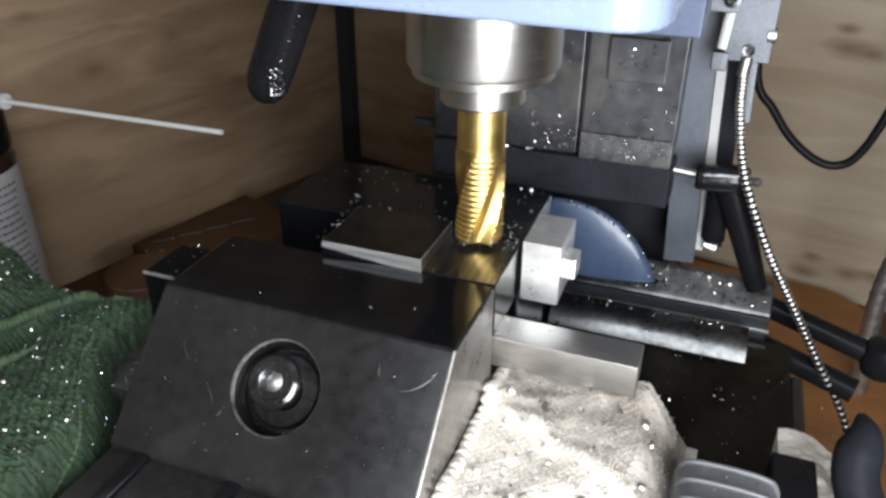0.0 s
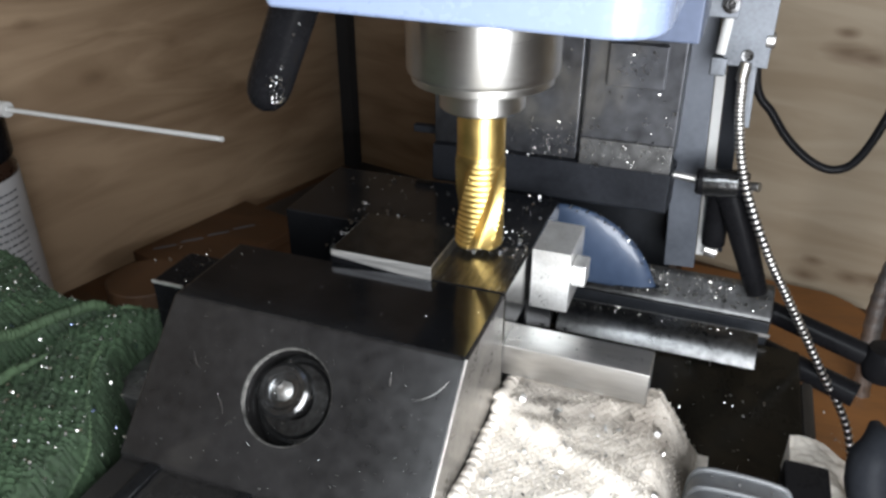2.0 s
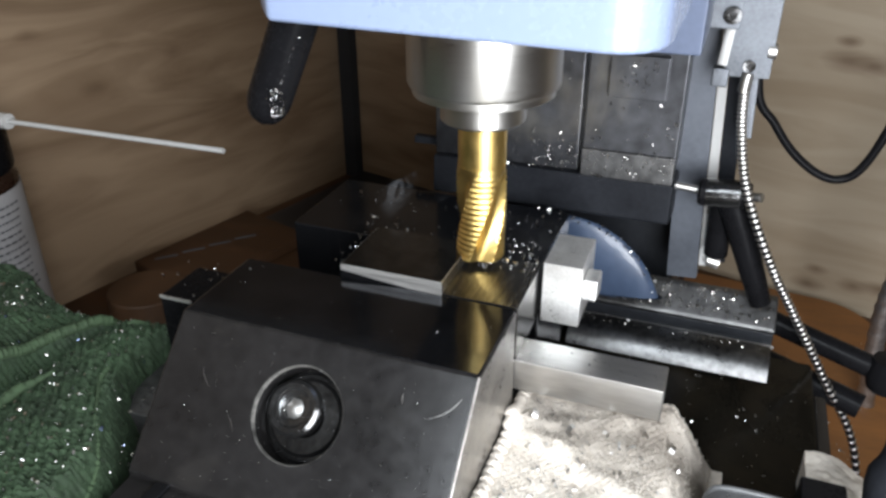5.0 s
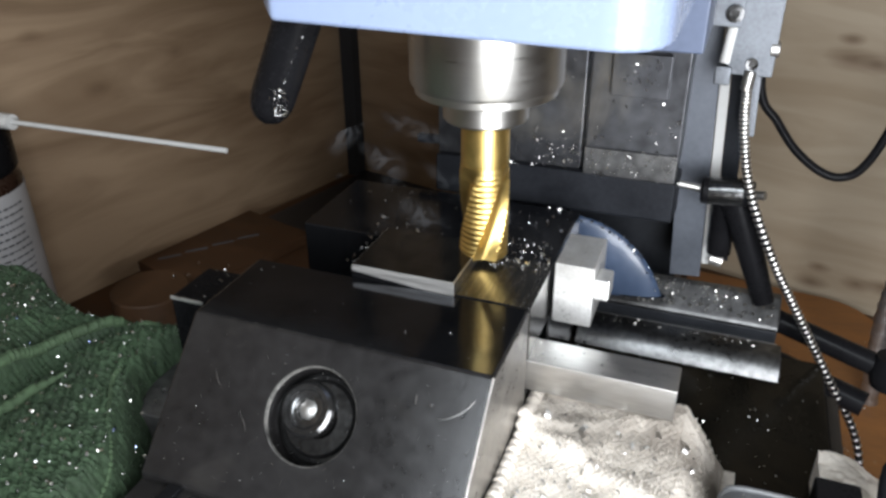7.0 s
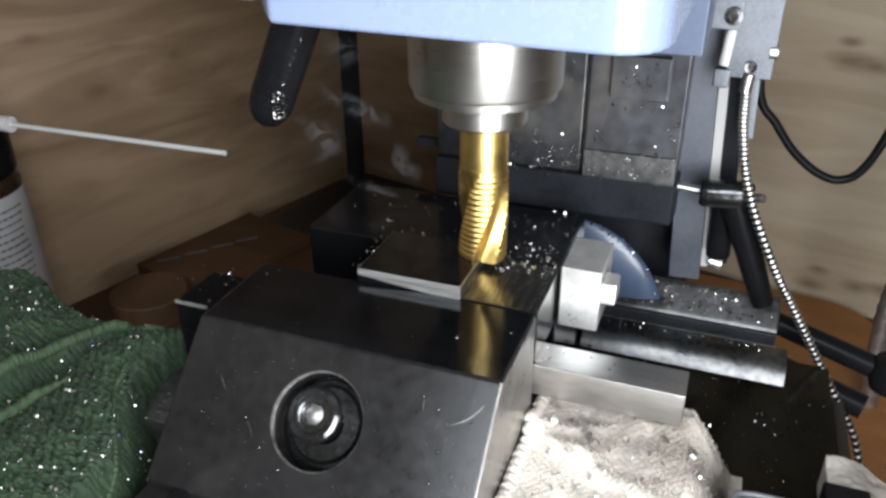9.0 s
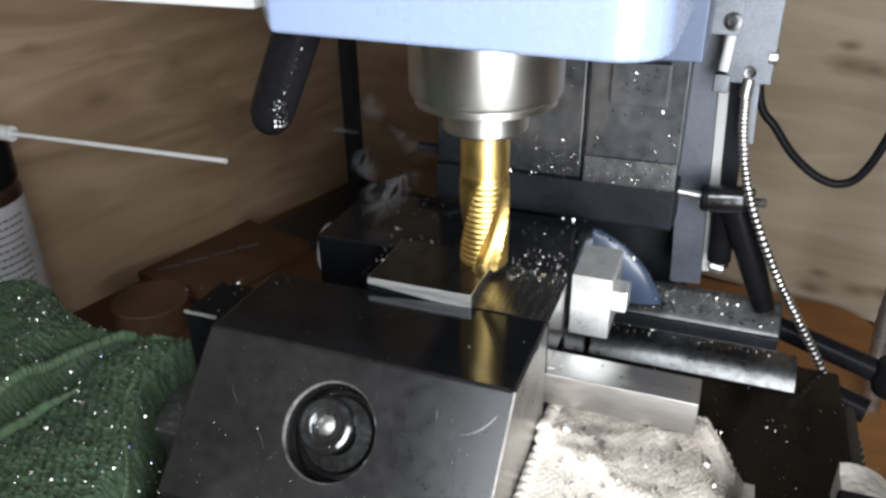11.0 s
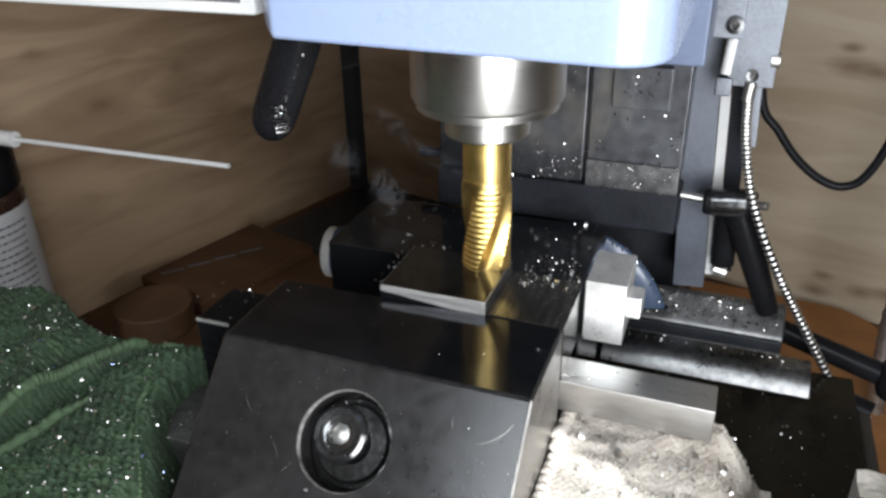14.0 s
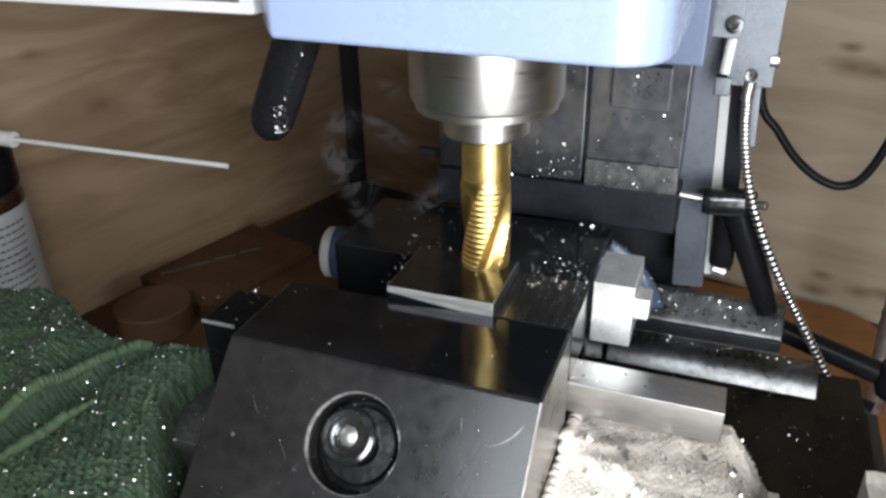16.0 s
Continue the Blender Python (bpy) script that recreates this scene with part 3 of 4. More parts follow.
def glove_height(x, y):
    cuff, finger, right, back = glove_lines(x, y)
    e = max(0.0, min((right - x + 1.5 * n3(5, y, 12)) / 9, (back - y) / 9, 1.0)) ** 0.5
    u, v = 0.81 * x + 0.59 * y + 0.9 * n3(x, y, 9), 0.81 * y - 0.59 * x + 1.0 * n3(x, y, 7, 4.0)
    if x < cuff:
        level = -33 + 5.5 * math.exp(-((x + 190 + 0.6 * (y + 20)) / 7) ** 2) + 0.05 * (cuff - x)
        knit = 0.4 * math.sin(u * 2.2) * math.sin(v * 2.4) + 0.9 * n3(x, y, 1.7) + 0.8 * n3(x, y, 3.4, 7.0)
    elif x < finger:
        level = -33 - 5 * min(1.0, (x - cuff) / 4) ** 0.7 + 1.5 * ((x - cuff) / max(1.0, finger - cuff)) ** 2
        knit = 0.6 * math.sin(u * 2.2) * math.sin(v * 2.4) + 0.6 * n3(x, y, 1.7)
    else:
        w = (x - finger) / max(1.0, right - finger)
        level = -37.5 + 5.5 * math.sin(math.pi * min(1.0, 0.12 + 0.8 * w)) ** 0.6
        knit = 0.95 * abs(math.sin(u * 1.05)) + 0.42 * math.sin(v * 3.4 + 2.0 * math.sin(u * 1.05)) + 1.1 * n3(x, y, 1.7) + 0.9 * n3(x, y, 3.4, 7.0)
    return -70 + (level + 70) * e + 1.6 * n3(x, y, 30) + 0.9 * n3(x, y, 8) + knit


def build_green():
    t = rides(thing("knitted_glove", "green knitted work glove dusted with steel chips", "glove"))
    part("cloth", sheet(-260, -84.5, -172, -12, 340, 300, glove_height, -70), GREEN, t)

    def run(points, n, lift):
        pts = []
        for p in spline([(x, y, 0) for x, y in points], n):
            pts.append((p.x, p.y, sum(glove_height(p.x + i, p.y + j) for i in (-2, 0, 2) for j in (-2, 0, 2)) / 9 + lift))
        return pts
    part("binding", tube(run([(-164, -160), (-154.6, -93), (-151, -66), (-144, -48), (-137, -34)], 120, 1.6), lambda u: 2.0 + 0.22 * math.sin(u * 420), 12), GREEN_EDGE, t, "pale green bound edge")
    part("binding", tube(run([(-142, -115), (-139, -101), (-135.5, -85), (-131, -74)], 60, 1.6), lambda u: 1.9 * math.sin(0.3 + 2.6 * u) + 0.15 * math.sin(u * 300), 10), GREEN_EDGE, t, "pale green bound edge")
    part("seam", tube(run([(-116, -66), (-113, -73), (-102, -87), (-91, -102), (-88, -128)], 110, 0.7), lambda u: 0.6 + 0.25 * math.sin(u * 300), 8), GREEN_EDGE, t, "pale green seam")
    part("binding", tube(run([(-204, -17), (-192, -20), (-180, -27)], 40, 0.9), lambda u: 1.5 + 0.2 * math.sin(u * 300), 8), GREEN_EDGE, t, "pale green bound edge")
    part("binding", tube(run([(-128, -42), (-118, -34), (-108, -31)], 40, 0.8), lambda u: 1.0 + 0.2 * math.sin(u * 200), 8), GREEN_EDGE, t, "pale green bound edge")
    pile(lambda: (lambda x, y: (x, y, glove_height(x, y) - 0.1))(random.uniform(-225, -87), random.uniform(-140, -18)), 6500, 0.9, GREEN, t, "knit_fuzz", "fuzzy green yarn ends")
    return t


def build_cap():
    t = rides(thing("ribbed_cap", "grey plastic ribbed cap lying on the table", "plastic cap"))
    part("body", box(77, 106, -110, -34, -70, -40.5, 7, 5), STAIN, t)
    for k in range(3):
        y = -40 - 7.5 * k
        pts = spline([(77.0, y, -56), (78.0, y, -44), (83, y, -40.4), (100, y, -40.4), (105.0, y, -44), (106.0, y, -56)], 40)
        part("rib", tube(pts, 0.9, 8), STAIN, t)
    return t


def build_chunk():
    t = rides(thing("step_clamp", "steel clamp block dusted with chips beside the vise", "clamp"))
    part("block", box(-112, -84, -72, -44, -70, -42, 1), RAIL, t)
    return t


build_hanging_rag(), build_cap(), build_chunk()
build_rag(), build_green()


# ---- behind and beside the machine ----
def build_lever():
    t = thing("quill_lever", "black plastic feed lever handle speckled with chips", "lever")
    a, b = Vector((-61.6, -30, 49.0)), Vector((-42.4, -28, 92))
    pts = [a.lerp(b, k / 20) for k in range(21)]
    part("grip", tube(pts, lambda s: 6.8 * math.sqrt(max(0.02, 1 - max(0, 0.2 - s) ** 2 / 0.04)), 24), PLASTIC, t)
    return t


def build_straw():
    t = thing("spray_straw", "thin white spray straw in a white nozzle", "straw")
    part("tube", tube([Vector((-147, 60, -3)).lerp(Vector((-283, 60, -4)), k / 6) for k in range(7)], 1.3, 12), WHITE, t)
    part("nozzle", tube([Vector((-281, 60, -4)).lerp(Vector((-330, 60, -4)), k / 4) for k in range(5)], 4.2, 16), WHITE, t, "white nozzle")
    return t


def build_bottle():
    t = thing("brown_bottle", "dark brown bottle with white printed label and dark cap", "bottle")
    m = Matrix.Translation((-336, 60, 0))
    part("body", turned([(0, BENCH_Z), (30, BENCH_Z), (32, BENCH_Z + 3), (32, -46), (29, -41), (0, -41)], 48, m=m), BROWN, t)
    part("cap", turned([(0, -41), (31, -41), (32, -39), (32, -20), (30, -15), (0, -15)], 48, m=m), PLASTIC, t, "dark cap")
    label = part("label", turned([(32.2, -160), (32.4, -160), (32.4, -50), (32.2, -50)], 48, m=m), LABEL, t, "white label with lines of small print")
    for row in range(20):
        a = -1.75 + 0.03 * (row % 3)
        while a < 0.25:
            w = random.uniform(0.04, 0.13)
            z = -58 - 4.4 * row
            bar = moved(box(-0.15, 0.15, -w * 15, w * 15, -0.55, 0.55, 0), Matrix.Translation((-336, 60, z)) @ pose(0, 0, 0, 0, 0, math.degrees(a + w / 2)) @ Matrix.Translation((32.4, 0, 0)))
            part("print_bar", bar, INK, label, smooth=False)
            a += w + 0.025
    return t


def build_scale():
    t = thing("digital_scale", "grey aluminium vertical measuring scale with bracket", "measuring scale")
    m = Matrix.Translation((64, 98, -48)) @ pose(0, 0, 0, 0, -3.2, 0)
    part("beam", moved(box(-6, 7, -3, 3, 0, 260, 0.5), m), GREY, t)
    part("strip", moved(box(7.2, 11, -1, 2, 6, 260, 0.3), m), WHITE, t, "pale edge strip")
    part("backing", moved(box(11.2, 18, 0, 3, 8, 260, 0.3), m), RUBBER, t, "black strip")
    part("angle", moved(box(19, 22, -14, 3, 70, 260, 0.5), m), ALU, t, "aluminium angle")
    plate = part("bracket", moved(box(68, 84, 78, 82, 48, 150, 0.5), Matrix.Translation((0, 0, 0))), ALU, t, "drilled aluminium bracket plate")
    part("screw", turned([(0, 0), (1.2, 0), (1.2, 0.4), (2.2, 0.5), (2.2, -2), (0, -2)], 20, m=Matrix.Translation((76.5, 77.4, 52.5)) @ pose(0, 0, 0, 90, 0, 0)), OILED, plate, "small socket screw")
    part("clip", box(60, 71, 73, 77.6, 66, 110, 0.6), ALU, t, "bright clip")
    part("screw", turned([(0, 0.4), (1.4, 0.4), (1.6, 1.4), (3.0, 1.3), (3.2, 0.5), (3.2, -2), (0, -2)], 24, m=Matrix.Translation((68, 72.6, 71)) @ pose(0, 0, 0, 90, 0, 0)), OILED, t, "socket head screw")
    part("pin", tube([(68.5, 80, 66), (67.5, 80, 52)], 2.4, 14), WHITE, t, "pale pin")
    part("pin_foot", box(64, 70, 77, 83, 44, 51, 0.8), ALU, t)
    part("screw", turned([(0, 0), (2.6, 0), (3, -0.6), (3, -3), (0, -3)], 20, m=Matrix.Translation((85, 80, 58)) @ pose(0, 0, 0, 0, 90, 0)), STEEL, t, "screw head at the side")
    part("foot_screw", tube([(74, 94, -36.5), (79, 94, -37.5)], 2.8, 16), BRIGHT, t, "bright screw end")
    return t


def build_hose():
    t = thing("flexible_hose", "black flexible lamp neck with bright ribs", "hose")
    pts = spline([(76, 78, 47), (78, 76, 28), (84, 74, 5), (97, 72, -22), (111, 74, -46), (128, 80, -76), (150, 90, -118), (165, 95, -182)], 260)
    neck = part("neck", tube(pts, 1.55, 12), PLASTIC, t)
    for k in range(2, 256, 3):
        d = (pts[k + 1] - pts[k - 1]).normalized()
        m = Matrix.Translation(pts[k]) @ d.to_track_quat("Z", "Y").to_matrix().to_4x4()
        part("rib", turned([(1.2, -0.85), (1.7, -0.6), (1.9, -0.2), (1.9, 0.2), (1.7, 0.6), (1.2, 0.85)], 14, m=m), BRIGHT, neck)
    part("ferrule", tube([(76.5, 78, 50), (76, 78, 43)], 2.2, 14), STEEL, t, "steel ferrule")
    return t


def build_knob():
    t = thing("clamp_knob", "black clamp knob on a steel rod with a hanging black arm", "clamp")
    part("rod", tube([(57, 82, 1), (68, 82, 0)], 1.6, 14), STEEL, t)
    knob = part("knob", tube([(66, 81, 0), (67, 81, 0), (84, 81, 1), (86, 81, 1)], lambda u: 5.6 if 0.2 < u < 0.8 else 4.6, 20), PLASTIC, t)
    # paler glossy sleeve, in the place of the knob's bright highlight
    part("band", tube([(69, 81, 0), (82, 81, 1)], 5.75, 20), OILED, knob, "glossy sleeve standing for the highlight on the knob")
    part("tip", tube([(85.5, 80, 1), (90, 78, 2)], 1.8, 14), STEEL, t)
    pts = [Vector((80, 86, -4)).lerp(Vector((98, 84, -48)), k / 12) for k in range(13)]
    part("arm", tube(pts, lambda u: 6.5 - 2.0 * u, 14), PLASTIC, t, "black arm")
    part("arm", tube([Vector((76, 90, -4)).lerp(Vector((77, 92, -32)), k / 6) for k in range(7)], 5.0, 14), PLASTIC, t, "black arm")
    return t


def build_bars():
    for a, b, r in (((96, 100, -62), (152, 84, -71), 5.0), ((100, 100, -84), (146, 84, -90), 5.5)):
        t = thing("lever_bar", "black lever bar behind the table", "lever", group="lever bars")
        part("bar", tube([Vector(a).lerp(Vector(b), k / 10) for k in range(11)], r, 16), PLASTIC, t)
        part("post", tube([Vector((a[0], a[1], BENCH_Z)), Vector((a[0], a[1], a[2]))], r, 14), PLASTIC, t)
        if r < 5.2:
            part("knob", turned([(0, -8), (7, -7), (9, 0), (7, 7), (0, 8)], 24, m=Matrix.Translation(b)), PLASTIC, t, "black knob")
    t = thing("braided_hose", "silver braided hose before the wall", "hose")
    part("hose", tube(spline([(190, 200, 10), (176, 200, -60), (172, 205, -110), (180, 215, -182)], 60), lambda u: 5 + 0.4 * math.sin(u * 500), 12), SILVER, t)


def build_can():
    t = thing("spray_can", "spray can lying on the bench with a white and blue end", "can")
    m = Matrix.Translation((-212, 262, BENCH_Z + 26)) @ pose(0, 0, 0, 0, 90, 8)
    part("body", turned([(0, 14), (21, 14), (25, 20), (25, 150), (0, 150)], 40, m=m), RUBBER, t)
    part("band", turned([(20.5, 3), (21.5, 3), (21.5, 14), (20.5, 14)], 40, m=m), BLUE_DARK, t, "blue band")
    part("ring", turned([(0, -6), (18, -6), (20.5, -4), (20.5, 3), (0, 3)], 40, m=m), WHITE, t, "white end ring")


def build_boards():
    t = thing("wooden_disc", "round brown wooden offcut on the bench", "offcut")
    part("disc", turned([(0, BENCH_Z), (27, BENCH_Z), (28, BENCH_Z + 1), (28, BENCH_Z + 19), (27, BENCH_Z + 20), (0, BENCH_Z + 20)], 48, m=Matrix.Translation((-308, 156, 0))), BROWN_WOOD, t)
    t = thing("wooden_board", "orange varnished board with dark stencilled marks", "board")
    part("board", moved(box(-45, 45, -60, 60, 0, 9, 1.2), Matrix.Translation((-312, 250, BENCH_Z)) @ pose(0, 0, 0, 0, 0, -16)), BENCH, t)
    for k in range(4):
        part("print_bar", moved(box(-9, 9, -1.6, 1.6, 9, 9.3, 0), Matrix.Translation((-312, 250, BENCH_Z)) @ pose(0, 0, 0, 0, 0, -16) @ pose(-18 + 8 * k, -40 + 21 * k, 0, 0, 0, 62)), INK, t)
    t = thing("orange_board", "orange varnished board with a rounded corner under the machine", "board")
    bm = bmesh.new()
    outline = [(62, 96), (196, 96)] + [(156 + 40 * math.cos(a), 292 + 44 * math.sin(a)) for a in np.linspace(0, math.pi / 2, 10)] + [(62, 346)]
    low, top = [bm.verts.new((x, y, BENCH_Z + 0.2)) for x, y in outline], [bm.verts.new((x, y, BENCH_Z + 7)) for x, y in outline]
    bm.faces.new(low[::-1]), bm.faces.new(top)
    for i in range(len(low)):
        bm.faces.new((low[i], low[(i + 1) % len(low)], top[(i + 1) % len(low)], top[i]))
    bmesh.ops.recalc_face_normals(bm, faces=bm.faces[:])
    part("board", bm, ORANGE, t)
    # the dark of the wall corner, built as an upright bar
    t = thing("corner_shade_bar", "dark upright bar standing for the shade in the wall corner", "post")
    part("post", room(1, 16, -16, -1, 0, 1380, 0.5), CORNER_SHADE, t)
    # flat black sheet, added only to darken the bench's corner
    t = thing("dark_corner_sheet", "black sheet added to darken the corner of the bench", "mat")
    part("mat", room(17, 150, -150, -2, 0, 5, 1.5), DUSTY, t)
    t = thing("control_box", "white control box with a cream framed panel beside the head", "control box")
    part("case", box(-260, -58, -33, 60, 86.5, 230, 1.5), WHITE, t)
    part("border", box(-256, -62.5, -33.6, -32.8, 90.2, 226, 0.1), INK, t, "dark border line")
    part("panel", box(-254.8, -63.7, -34.0, -33.4, 91.4, 225, 0.1), CREAM, t, "cream panel")


def build_cable():
    t = thing("black_cable", "black cable hanging in a loop before the plywood wall", "cable")
    part("cord", tube(spline([(80, 150, 60), (84, 150, 23), (93, 150, 10), (103, 150, -2.5), (115, 150, -11.5), (125, 150, -13.5), (133, 150, -7), (140, 150, 14), (150, 152, 60)], 90), 2.0, 12), PLASTIC, t)
    return t


def build_blue():
    t = thing("blue_casting", "dark blue enamelled rounded casting behind the vise", "casting")
    bm = bmesh.new()
    bmesh.ops.create_uvsphere(bm, u_segments=48, v_segments=32, radius=1)
    moved(bm, Matrix.Translation((16, 72, -62)) @ Matrix.Diagonal((43, 6.4, 47, 1)))
    for v in bm.verts:
        v.co.z = max(v.co.z, -47)
    part("dome", bm, BLUE_DARK, t)
    part("bracket", box(-12, 40, 70, 97, -50, -46.5, 0.8), BLUE_DARK, t)
    return t


def build_rail():
    t = thing("rear_guard", "grey steel guard rail behind the table covered with chips", "guard rail")
    part("rail", extruded([(82.6, BENCH_Z), (82.6, -60), (84, -58.5), (93, -50.5), (97, -50), (97, BENCH_Z)], -30, 106, 0.8), RAIL, t)
    # front made black below the rail's grey band
    part("skirt", box(-30, 105.5, 80.4, 82.4, BENCH_Z, -60.2, 0.5), DUSTY, t, "black front of the guard below its rail")
    part("lip", box(-30, 106.5, 79.4, 80.3, -67, -65.4, 0.2), STEEL, t, "thin bright lip along the table")
    return t


build_lever(), build_straw(), build_bottle(), build_scale(), build_hose(), build_cable(), build_blue(), build_rail(), build_knob(), build_bars(), build_can(), build_boards()


# ---- chips ----
def curl(bm, p, size, turn, width):
    """One curled chip: a thin strip bent round a short helix."""
    q = Euler([random.uniform(0, 6.28) for _ in range(3)]).to_matrix()
    n = 6
    rows = []
    for k in range(n + 1):
        a = turn * k / n
        c = Vector((math.cos(a) * size, math.sin(a) * size, size * 0.35 * k / n))
        rows.append([bm.verts.new(p + q @ (c + Vector((0, 0, h)))) for h in (-width, width)])
    for a, b in zip(rows, rows[1:]):
        bm.faces.new((a[0], a[1], b[1], b[0]))


def chips(label, count, where, lo=0.4, hi=1.3, ride=False, mat=None):
    bm = bmesh.new()
    for _ in range(count):
        p = where()
        s = random.uniform(lo, hi) * random.uniform(0.5, 1)
        curl(bm, Vector(p) + Vector((0, 0, s * 0.5)), s, random.uniform(1.2, 5.0), s * random.uniform(0.25, 0.6))
    ob = tagged(finish(bm, "steel_chips", mat or CHIP, smooth=True), label, "metal chips", kind="stuff")
    return rides(ob) if ride else ob


def on(fn, x0, x1, y0, y1, lift=0.0):
    def pick():
        x, y = random.uniform(x0, x1), random.uniform(y0, y1)
        return (x, y, fn(x, y) + lift)
    return pick


def slant(x, y):
    return -3 + (y + 62)


U = random.uniform
chips("tiny steel chips caught in a green knitted glove", 2300, on(glove_height, -230, -90, -150, -20), 0.25, 1.1, True)
chips("tiny heat-blued chips caught in a green knitted glove", 60, on(glove_height, -230, -90, -165, -30), 0.4, 1.1, True, CHIP_BLUE)
chips("curled steel chips on a white rag", 80, on(rag_height, 22, 70, -80, -22), 0.5, 2.2, True, STEEL)
chips("dark steel crumbs on a white rag", 190, on(rag_height, 20, 72, -75, -18), 0.15, 0.55, True, BLACK_OXIDE)
chips("fine chips on the black vise", 420, on(slant, -80, 12, -96, -64), 0.05, 0.24, True)
chips("fine chips on the polished jaw top", 30, on(lambda x, y: -3, -80, 12, -60, -28), 0.12, 0.4, True)
chips("curled chips at the edge of the workpiece", 50, on(lambda x, y: -2.5, -6, 13, -4, 4), 0.4, 1.0, True)
chips("curled chips at the rim of the workpiece", 16, lambda: (U(-50, -46), U(-26, 2), U(0.5, 2)), 0.4, 1.2, True)
chips("curled chips on the clamp block", 60, on(lambda x, y: -42, -111, -85, -73, -59), 0.3, 1.0, True)
chips("steel chips on the oily table", 120, on(lambda x, y: -70, 20, 114, -10, 56), 0.25, 0.9, True)
chips("chips on the side block", 20, on(lambda x, y: -13.5, -117, -86, -42, -16), 0.3, 0.9, True)
chips("chips heaped on the guard rail", 320, on(lambda x, y: -58.5 + (y - 84) * 0.889, 0, 104, 84, 93, 0.4), 0.3, 1.5)
chips("chips scattered along the rail's near end", 200, on(lambda x, y: -58.5 + (y - 84) * 0.889, 10, 62, 84, 93, 0.5), 0.4, 1.5)
chips("chips clinging to the oily column", 150, lambda: (U(-10, 55), 62.2 + U(0, 1.2), 9 + 11 * U(0, 1) + 34 * U(0, 1) ** 4), 0.3, 0.85)
chips("chips lying on the way cover's ledge", 10, lambda: (U(-20, 56), U(60.5, 64), 8.2), 0.4, 1.3)
chips("chips on the torn sticker", 50, lambda: (U(33, 46), 60.7, U(44, 55)), 0.3, 0.9)
chips("fine chips stuck to the lever", 60, lambda: (-51.5 + U(-2.5, 3), -37.3 + U(0, 0.6), 57 + U(-3, 5)), 0.2, 0.6)
chips("fine chips along the lever", 26, lambda: (lambda k: (-51 + 16 * k, -37.3 + U(-0.3, 0.3), 60 + 30 * k))(U(0, 1)), 0.15, 0.45)
chips("chips on the blue casting", 60, lambda: (lambda k: (16 + 42 * math.cos(k), U(68, 73), -62 + 46.5 * math.sin(k)))(U(0.4, 1.9)), 0.3, 1.2)
chips("chips on the block behind the vise", 34, on(lambda x, y: -15, -83, -22, 65, 75), 0.3, 1.0, True)
chips("specks on the parallel bar", 26, on(lambda x, y: -22.3, 16, 61, -25, -13), 0.1, 0.4, True, BLACK_OXIDE)
chips("curled chips under the stop", 14, on(lambda x, y: -22.3, 14.6, 24, -24, -14), 0.3, 0.9, True)
chips("chips heaped behind the workpiece", 70, on(lambda x, y: -3, -60, 12, 5, 20), 0.3, 1.1, True)
chips("chips scattered on the bench", 120, on(lambda x, y: BENCH_Z + 7, 66, 190, 110, 290), 0.4, 1.5)


chips("chips on the ribbed cap", 22, on(lambda x, y: -40.5, 82, 101, -70, -42), 0.3, 1.0, True)
AXIS = Matrix.Translation((-35.5, -77.0, -19.0)) @ pose(0, 0, 0, 45, 0, 0)
chips("wet chips in the counterbore", 46, lambda: (lambda a, r: AXIS @ Vector((r * math.cos(a), r * math.sin(a), -7.6 + 0.25 * (r - 9))))(U(0, 6.28), U(8.5, 13)), 0.15, 0.5, True)
chips("curled chips on the rear jaw", 40, on(lambda x, y: -3, -80, 12, 24, 49), 0.4, 1.3, True)
chips("curled chips at the foot of the shoulder", 26, on(lambda x, y: -2.5, -7, 13, -2, 18), 0.5, 1.3, True)
chips("chips on the rear ridge", 60, on(lambda x, y: -61.2, 20, 96, 67, 72), 0.3, 1.0, True)
chips("chips dusting the way's foot", 160, lambda: (U(0, 56), 61.9 + U(0, 0.6), 8.5 + 11 * U(0, 1)), 0.25, 0.8)


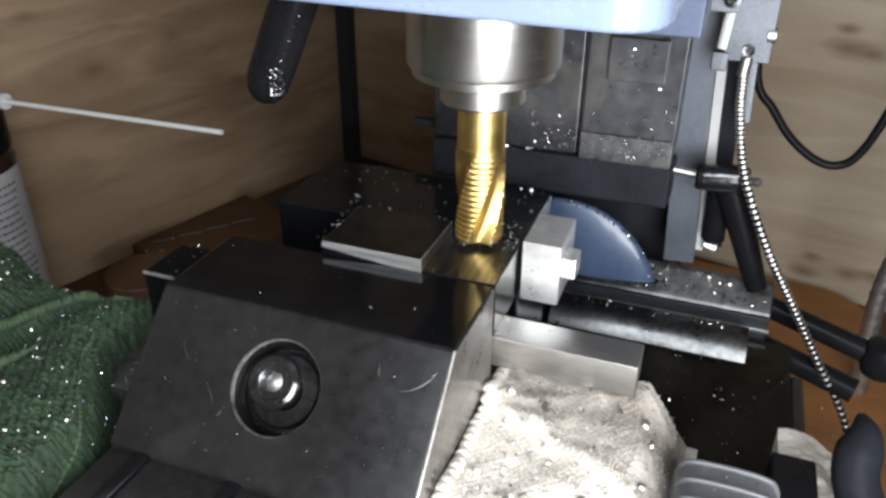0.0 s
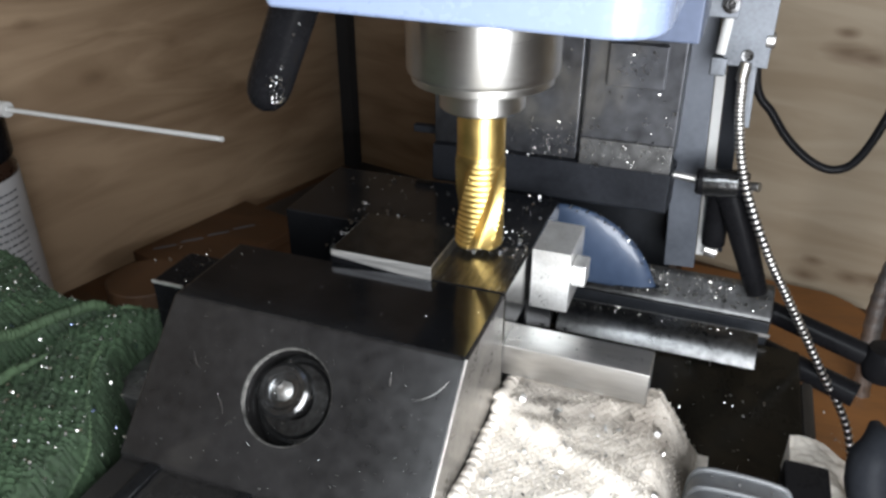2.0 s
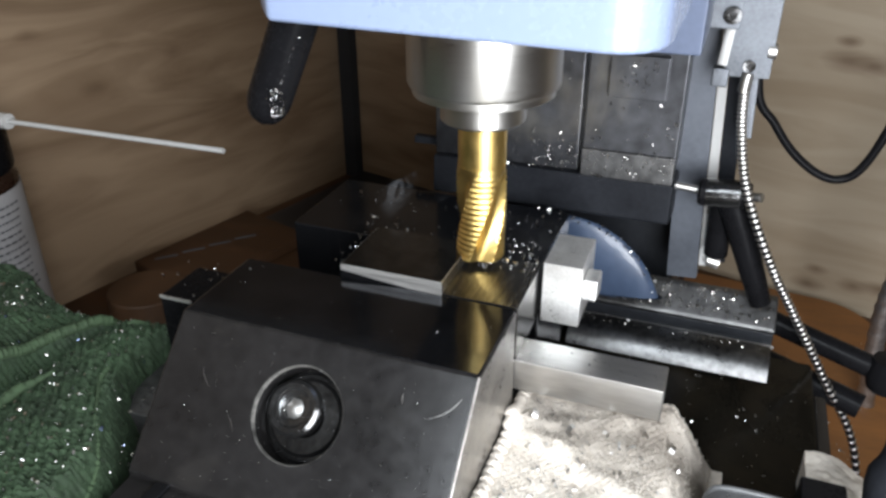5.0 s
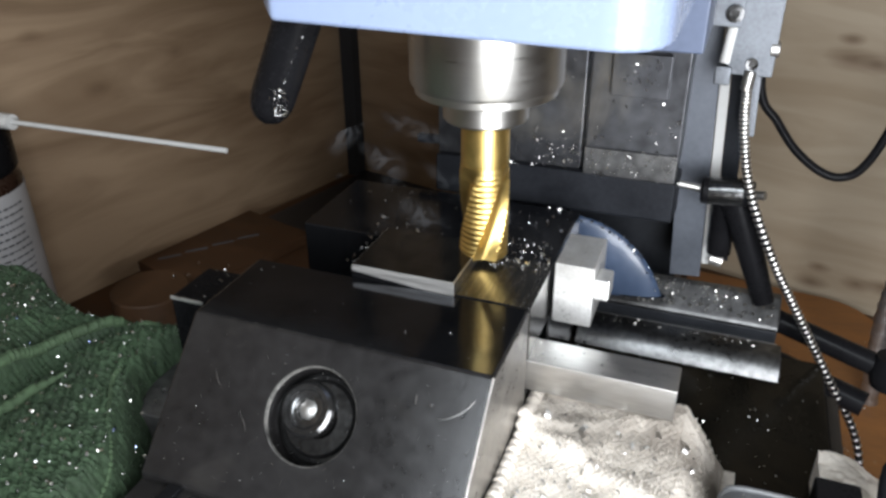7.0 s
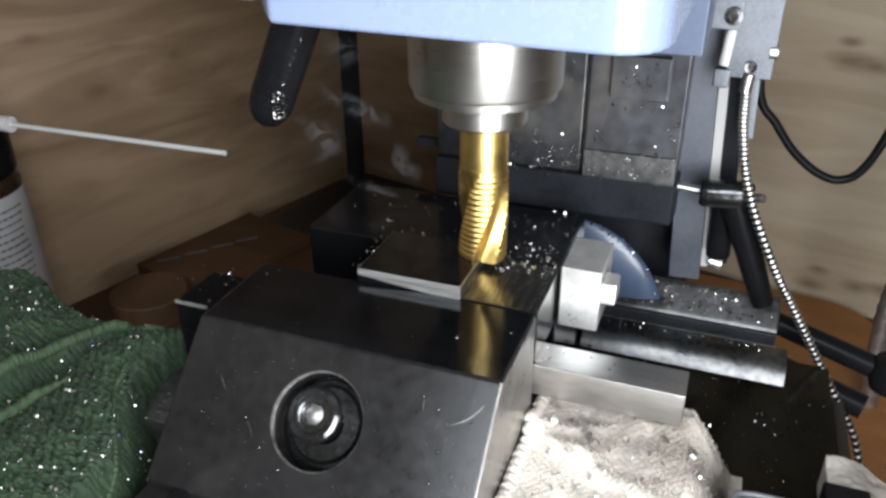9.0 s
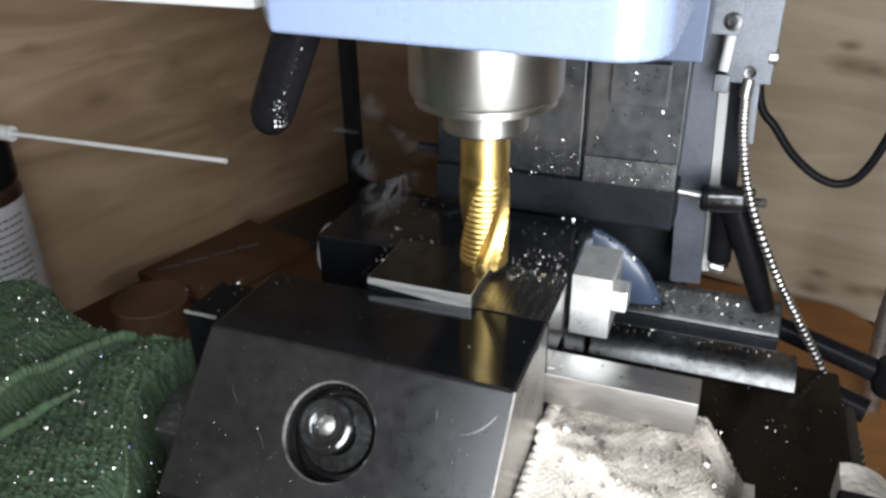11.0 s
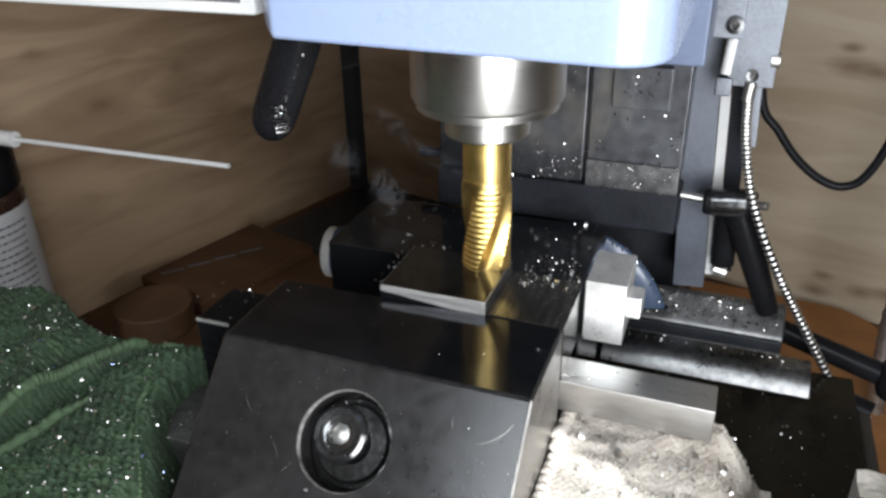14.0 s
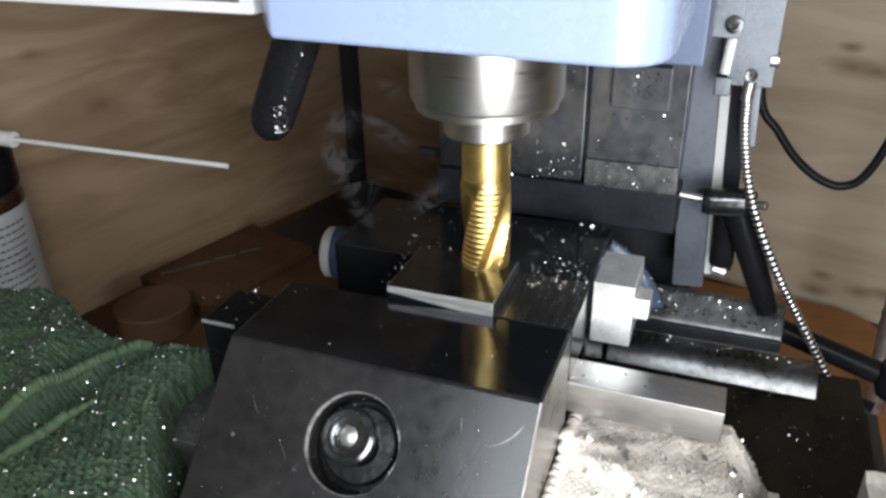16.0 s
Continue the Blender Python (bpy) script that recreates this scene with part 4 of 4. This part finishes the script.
# ---- smoke from the cut ----
def smoke_material():
    m = bpy.data.materials.new("thin_smoke")
    m.use_nodes = True
    n, l = m.node_tree.nodes, m.node_tree.links
    bsdf = n["Principled BSDF"]
    bsdf.inputs["Base Color"].default_value = (0.75, 0.78, 0.82, 1)
    bsdf.inputs["Roughness"].default_value = 1.0
    tc, tex, mr = n.new("ShaderNodeTexCoord"), n.new("ShaderNodeTexNoise"), n.new("ShaderNodeMapRange")
    tex.inputs["Scale"].default_value, tex.inputs["Detail"].default_value, tex.inputs["Distortion"].default_value = 45, 3, 2.2
    l.new(tc.outputs["Object"], tex.inputs["Vector"])
    # fine threads where the noise passes its middle
    away, fold = n.new("ShaderNodeMath"), n.new("ShaderNodeMath")
    away.operation, fold.operation = "SUBTRACT", "ABSOLUTE"
    away.inputs[1].default_value = 0.5
    l.new(tex.outputs[0], away.inputs[0])
    l.new(away.outputs[0], fold.inputs[0])
    mr.interpolation_type = "SMOOTHSTEP"
    mr.inputs[1].default_value, mr.inputs[2].default_value, mr.inputs[3].default_value, mr.inputs[4].default_value = 0.0, 0.10, 0.10, 0.012
    l.new(fold.outputs[0], mr.inputs[0])
    # thin out towards the rim of each wisp
    sub, ln, rim, mul = n.new("ShaderNodeVectorMath"), n.new("ShaderNodeVectorMath"), n.new("ShaderNodeMapRange"), n.new("ShaderNodeMath")
    sub.operation, ln.operation, mul.operation = "SUBTRACT", "LENGTH", "MULTIPLY"
    sub.inputs[1].default_value = (0.5, 0.5, 0.5)
    l.new(tc.outputs["Generated"], sub.inputs[0])
    l.new(sub.outputs[0], ln.inputs[0])
    rim.interpolation_type = "SMOOTHSTEP"
    rim.inputs[1].default_value, rim.inputs[2].default_value, rim.inputs[3].default_value, rim.inputs[4].default_value = 0.0, 0.46, 1.0, 0.0
    l.new(ln.outputs[1], rim.inputs[0])
    l.new(rim.outputs[0], mul.inputs[0])
    l.new(mr.outputs[0], mul.inputs[1])
    l.new(mul.outputs[0], bsdf.inputs["Alpha"])
    return m


SMOKE = smoke_material()
WISPS = []


def build_wisp(size, lean):
    t = tagged(new("smoke_wisp"), "thin grey wisp of smoke rising from the cut", "smoke", "smoke wisps")
    bm = bmesh.new()
    rows = []
    for k in range(15):
        z = size * (k / 14 - 0.5)
        w = 0.5 + 0.8 * size * math.sin(math.pi * k / 14)
        x = lean * z + 0.22 * size * math.sin(5.5 * k / 14 + lean * 9)
        rows.append([bm.verts.new((x + w * (i / 6 - 0.5), 0.05 * size * math.sin(0.6 * i + 0.4 * k), z)) for i in range(7)])
    for a, b in zip(rows, rows[1:]):
        for i in range(6):
            bm.faces.new((a[i], a[i + 1], b[i + 1], b[i]))
    part("veil", bm, SMOKE, t)
    WISPS.append(t)


THROWN = []
for k in range(6):
    bm = bmesh.new()
    curl(bm, Vector((0, 0, 0)), 1.1, 3.5, 0.5)
    chip = tagged(finish(bm, "flying_chip", CHIP, smooth=True), "small curled steel chip thrown off by the cutter", "metal chip", "flying chips")
    THROWN.append(chip)

for k in range(9):
    build_wisp(U(40, 62), U(-0.7, 0.5))


# ---- what moves ----
def motions():
    for ob in MOVING:
        walk(ob, [(t, pose(x, 0, 0)) for t, x in FEED])
    spin = [(k / FPS, pose(0, 0, 0, 0, 0, 40 * k)) for k in range(16 * FPS + 1)]
    walk(cutter, spin)
    # each chip leaves the cut, flies off to the side and drops on the bench
    for k, chip in enumerate(THROWN):
        t = (0.8, 3.3, 6.9, 9.9, 12.4, 15.2)[k]
        a = radians(150 + 17 * (k * 3 % 5))
        rows = [(0.0, pose(-0.02, -0.008, -0.014)), (t - 0.1, pose(-0.02 + 0.0013 * t, -0.008, -0.014))]
        for j in range(1, 7):
            u = j / 6
            d = 0.26 * u
            rows.append((t + 0.07 * j, pose(-0.004 + d * math.cos(a), 0.006 + d * abs(math.sin(a)), 0.004 + 0.10 * u - 0.284 * u * u, 60 * j, 40 * j, 0)))
        rows.append((16.0, rows[-1][1]))
        walk(chip, rows)
    # each wisp waits inside the steel, rises from the cut, drifts off and ends inside the head
    for k, wisp in enumerate(WISPS):
        rows = [(0.0, pose(-0.028, -0.011, -0.012, 88, 0, 20))]
        t = 4.4 + 1.25 * k
        x, y = -0.016 - 0.004 * (k % 3), 0.012 + 0.006 * (k % 2)
        if t > 0.3:
            rows.append((t - 0.2, pose(-0.028 + 0.0013 * t, -0.011, -0.012, 88, 0, 20)))
        path = [(0.0, x, y, -0.002), (0.6, x - 0.016, y + 0.012, 0.010), (1.6, x - 0.034 - 0.006 * (k % 4), y + 0.025, 0.014 + 0.004 * (k % 3)), (3.0, x - 0.05 - 0.01 * (k % 3), y + 0.03, 0.036), (4.2, x - 0.02, y + 0.02, 0.12)]
        for dt, px, py, pz in path:
            if t + dt < 16.0:
                rows.append((t + dt, pose(px, py, pz, 12 * dt, 6 * (k % 3), 20 + 10 * dt)))
        rows.append((16.0, rows[-1][1]))
        walk(wisp, rows)
    walk(spindle, spin)


motions()
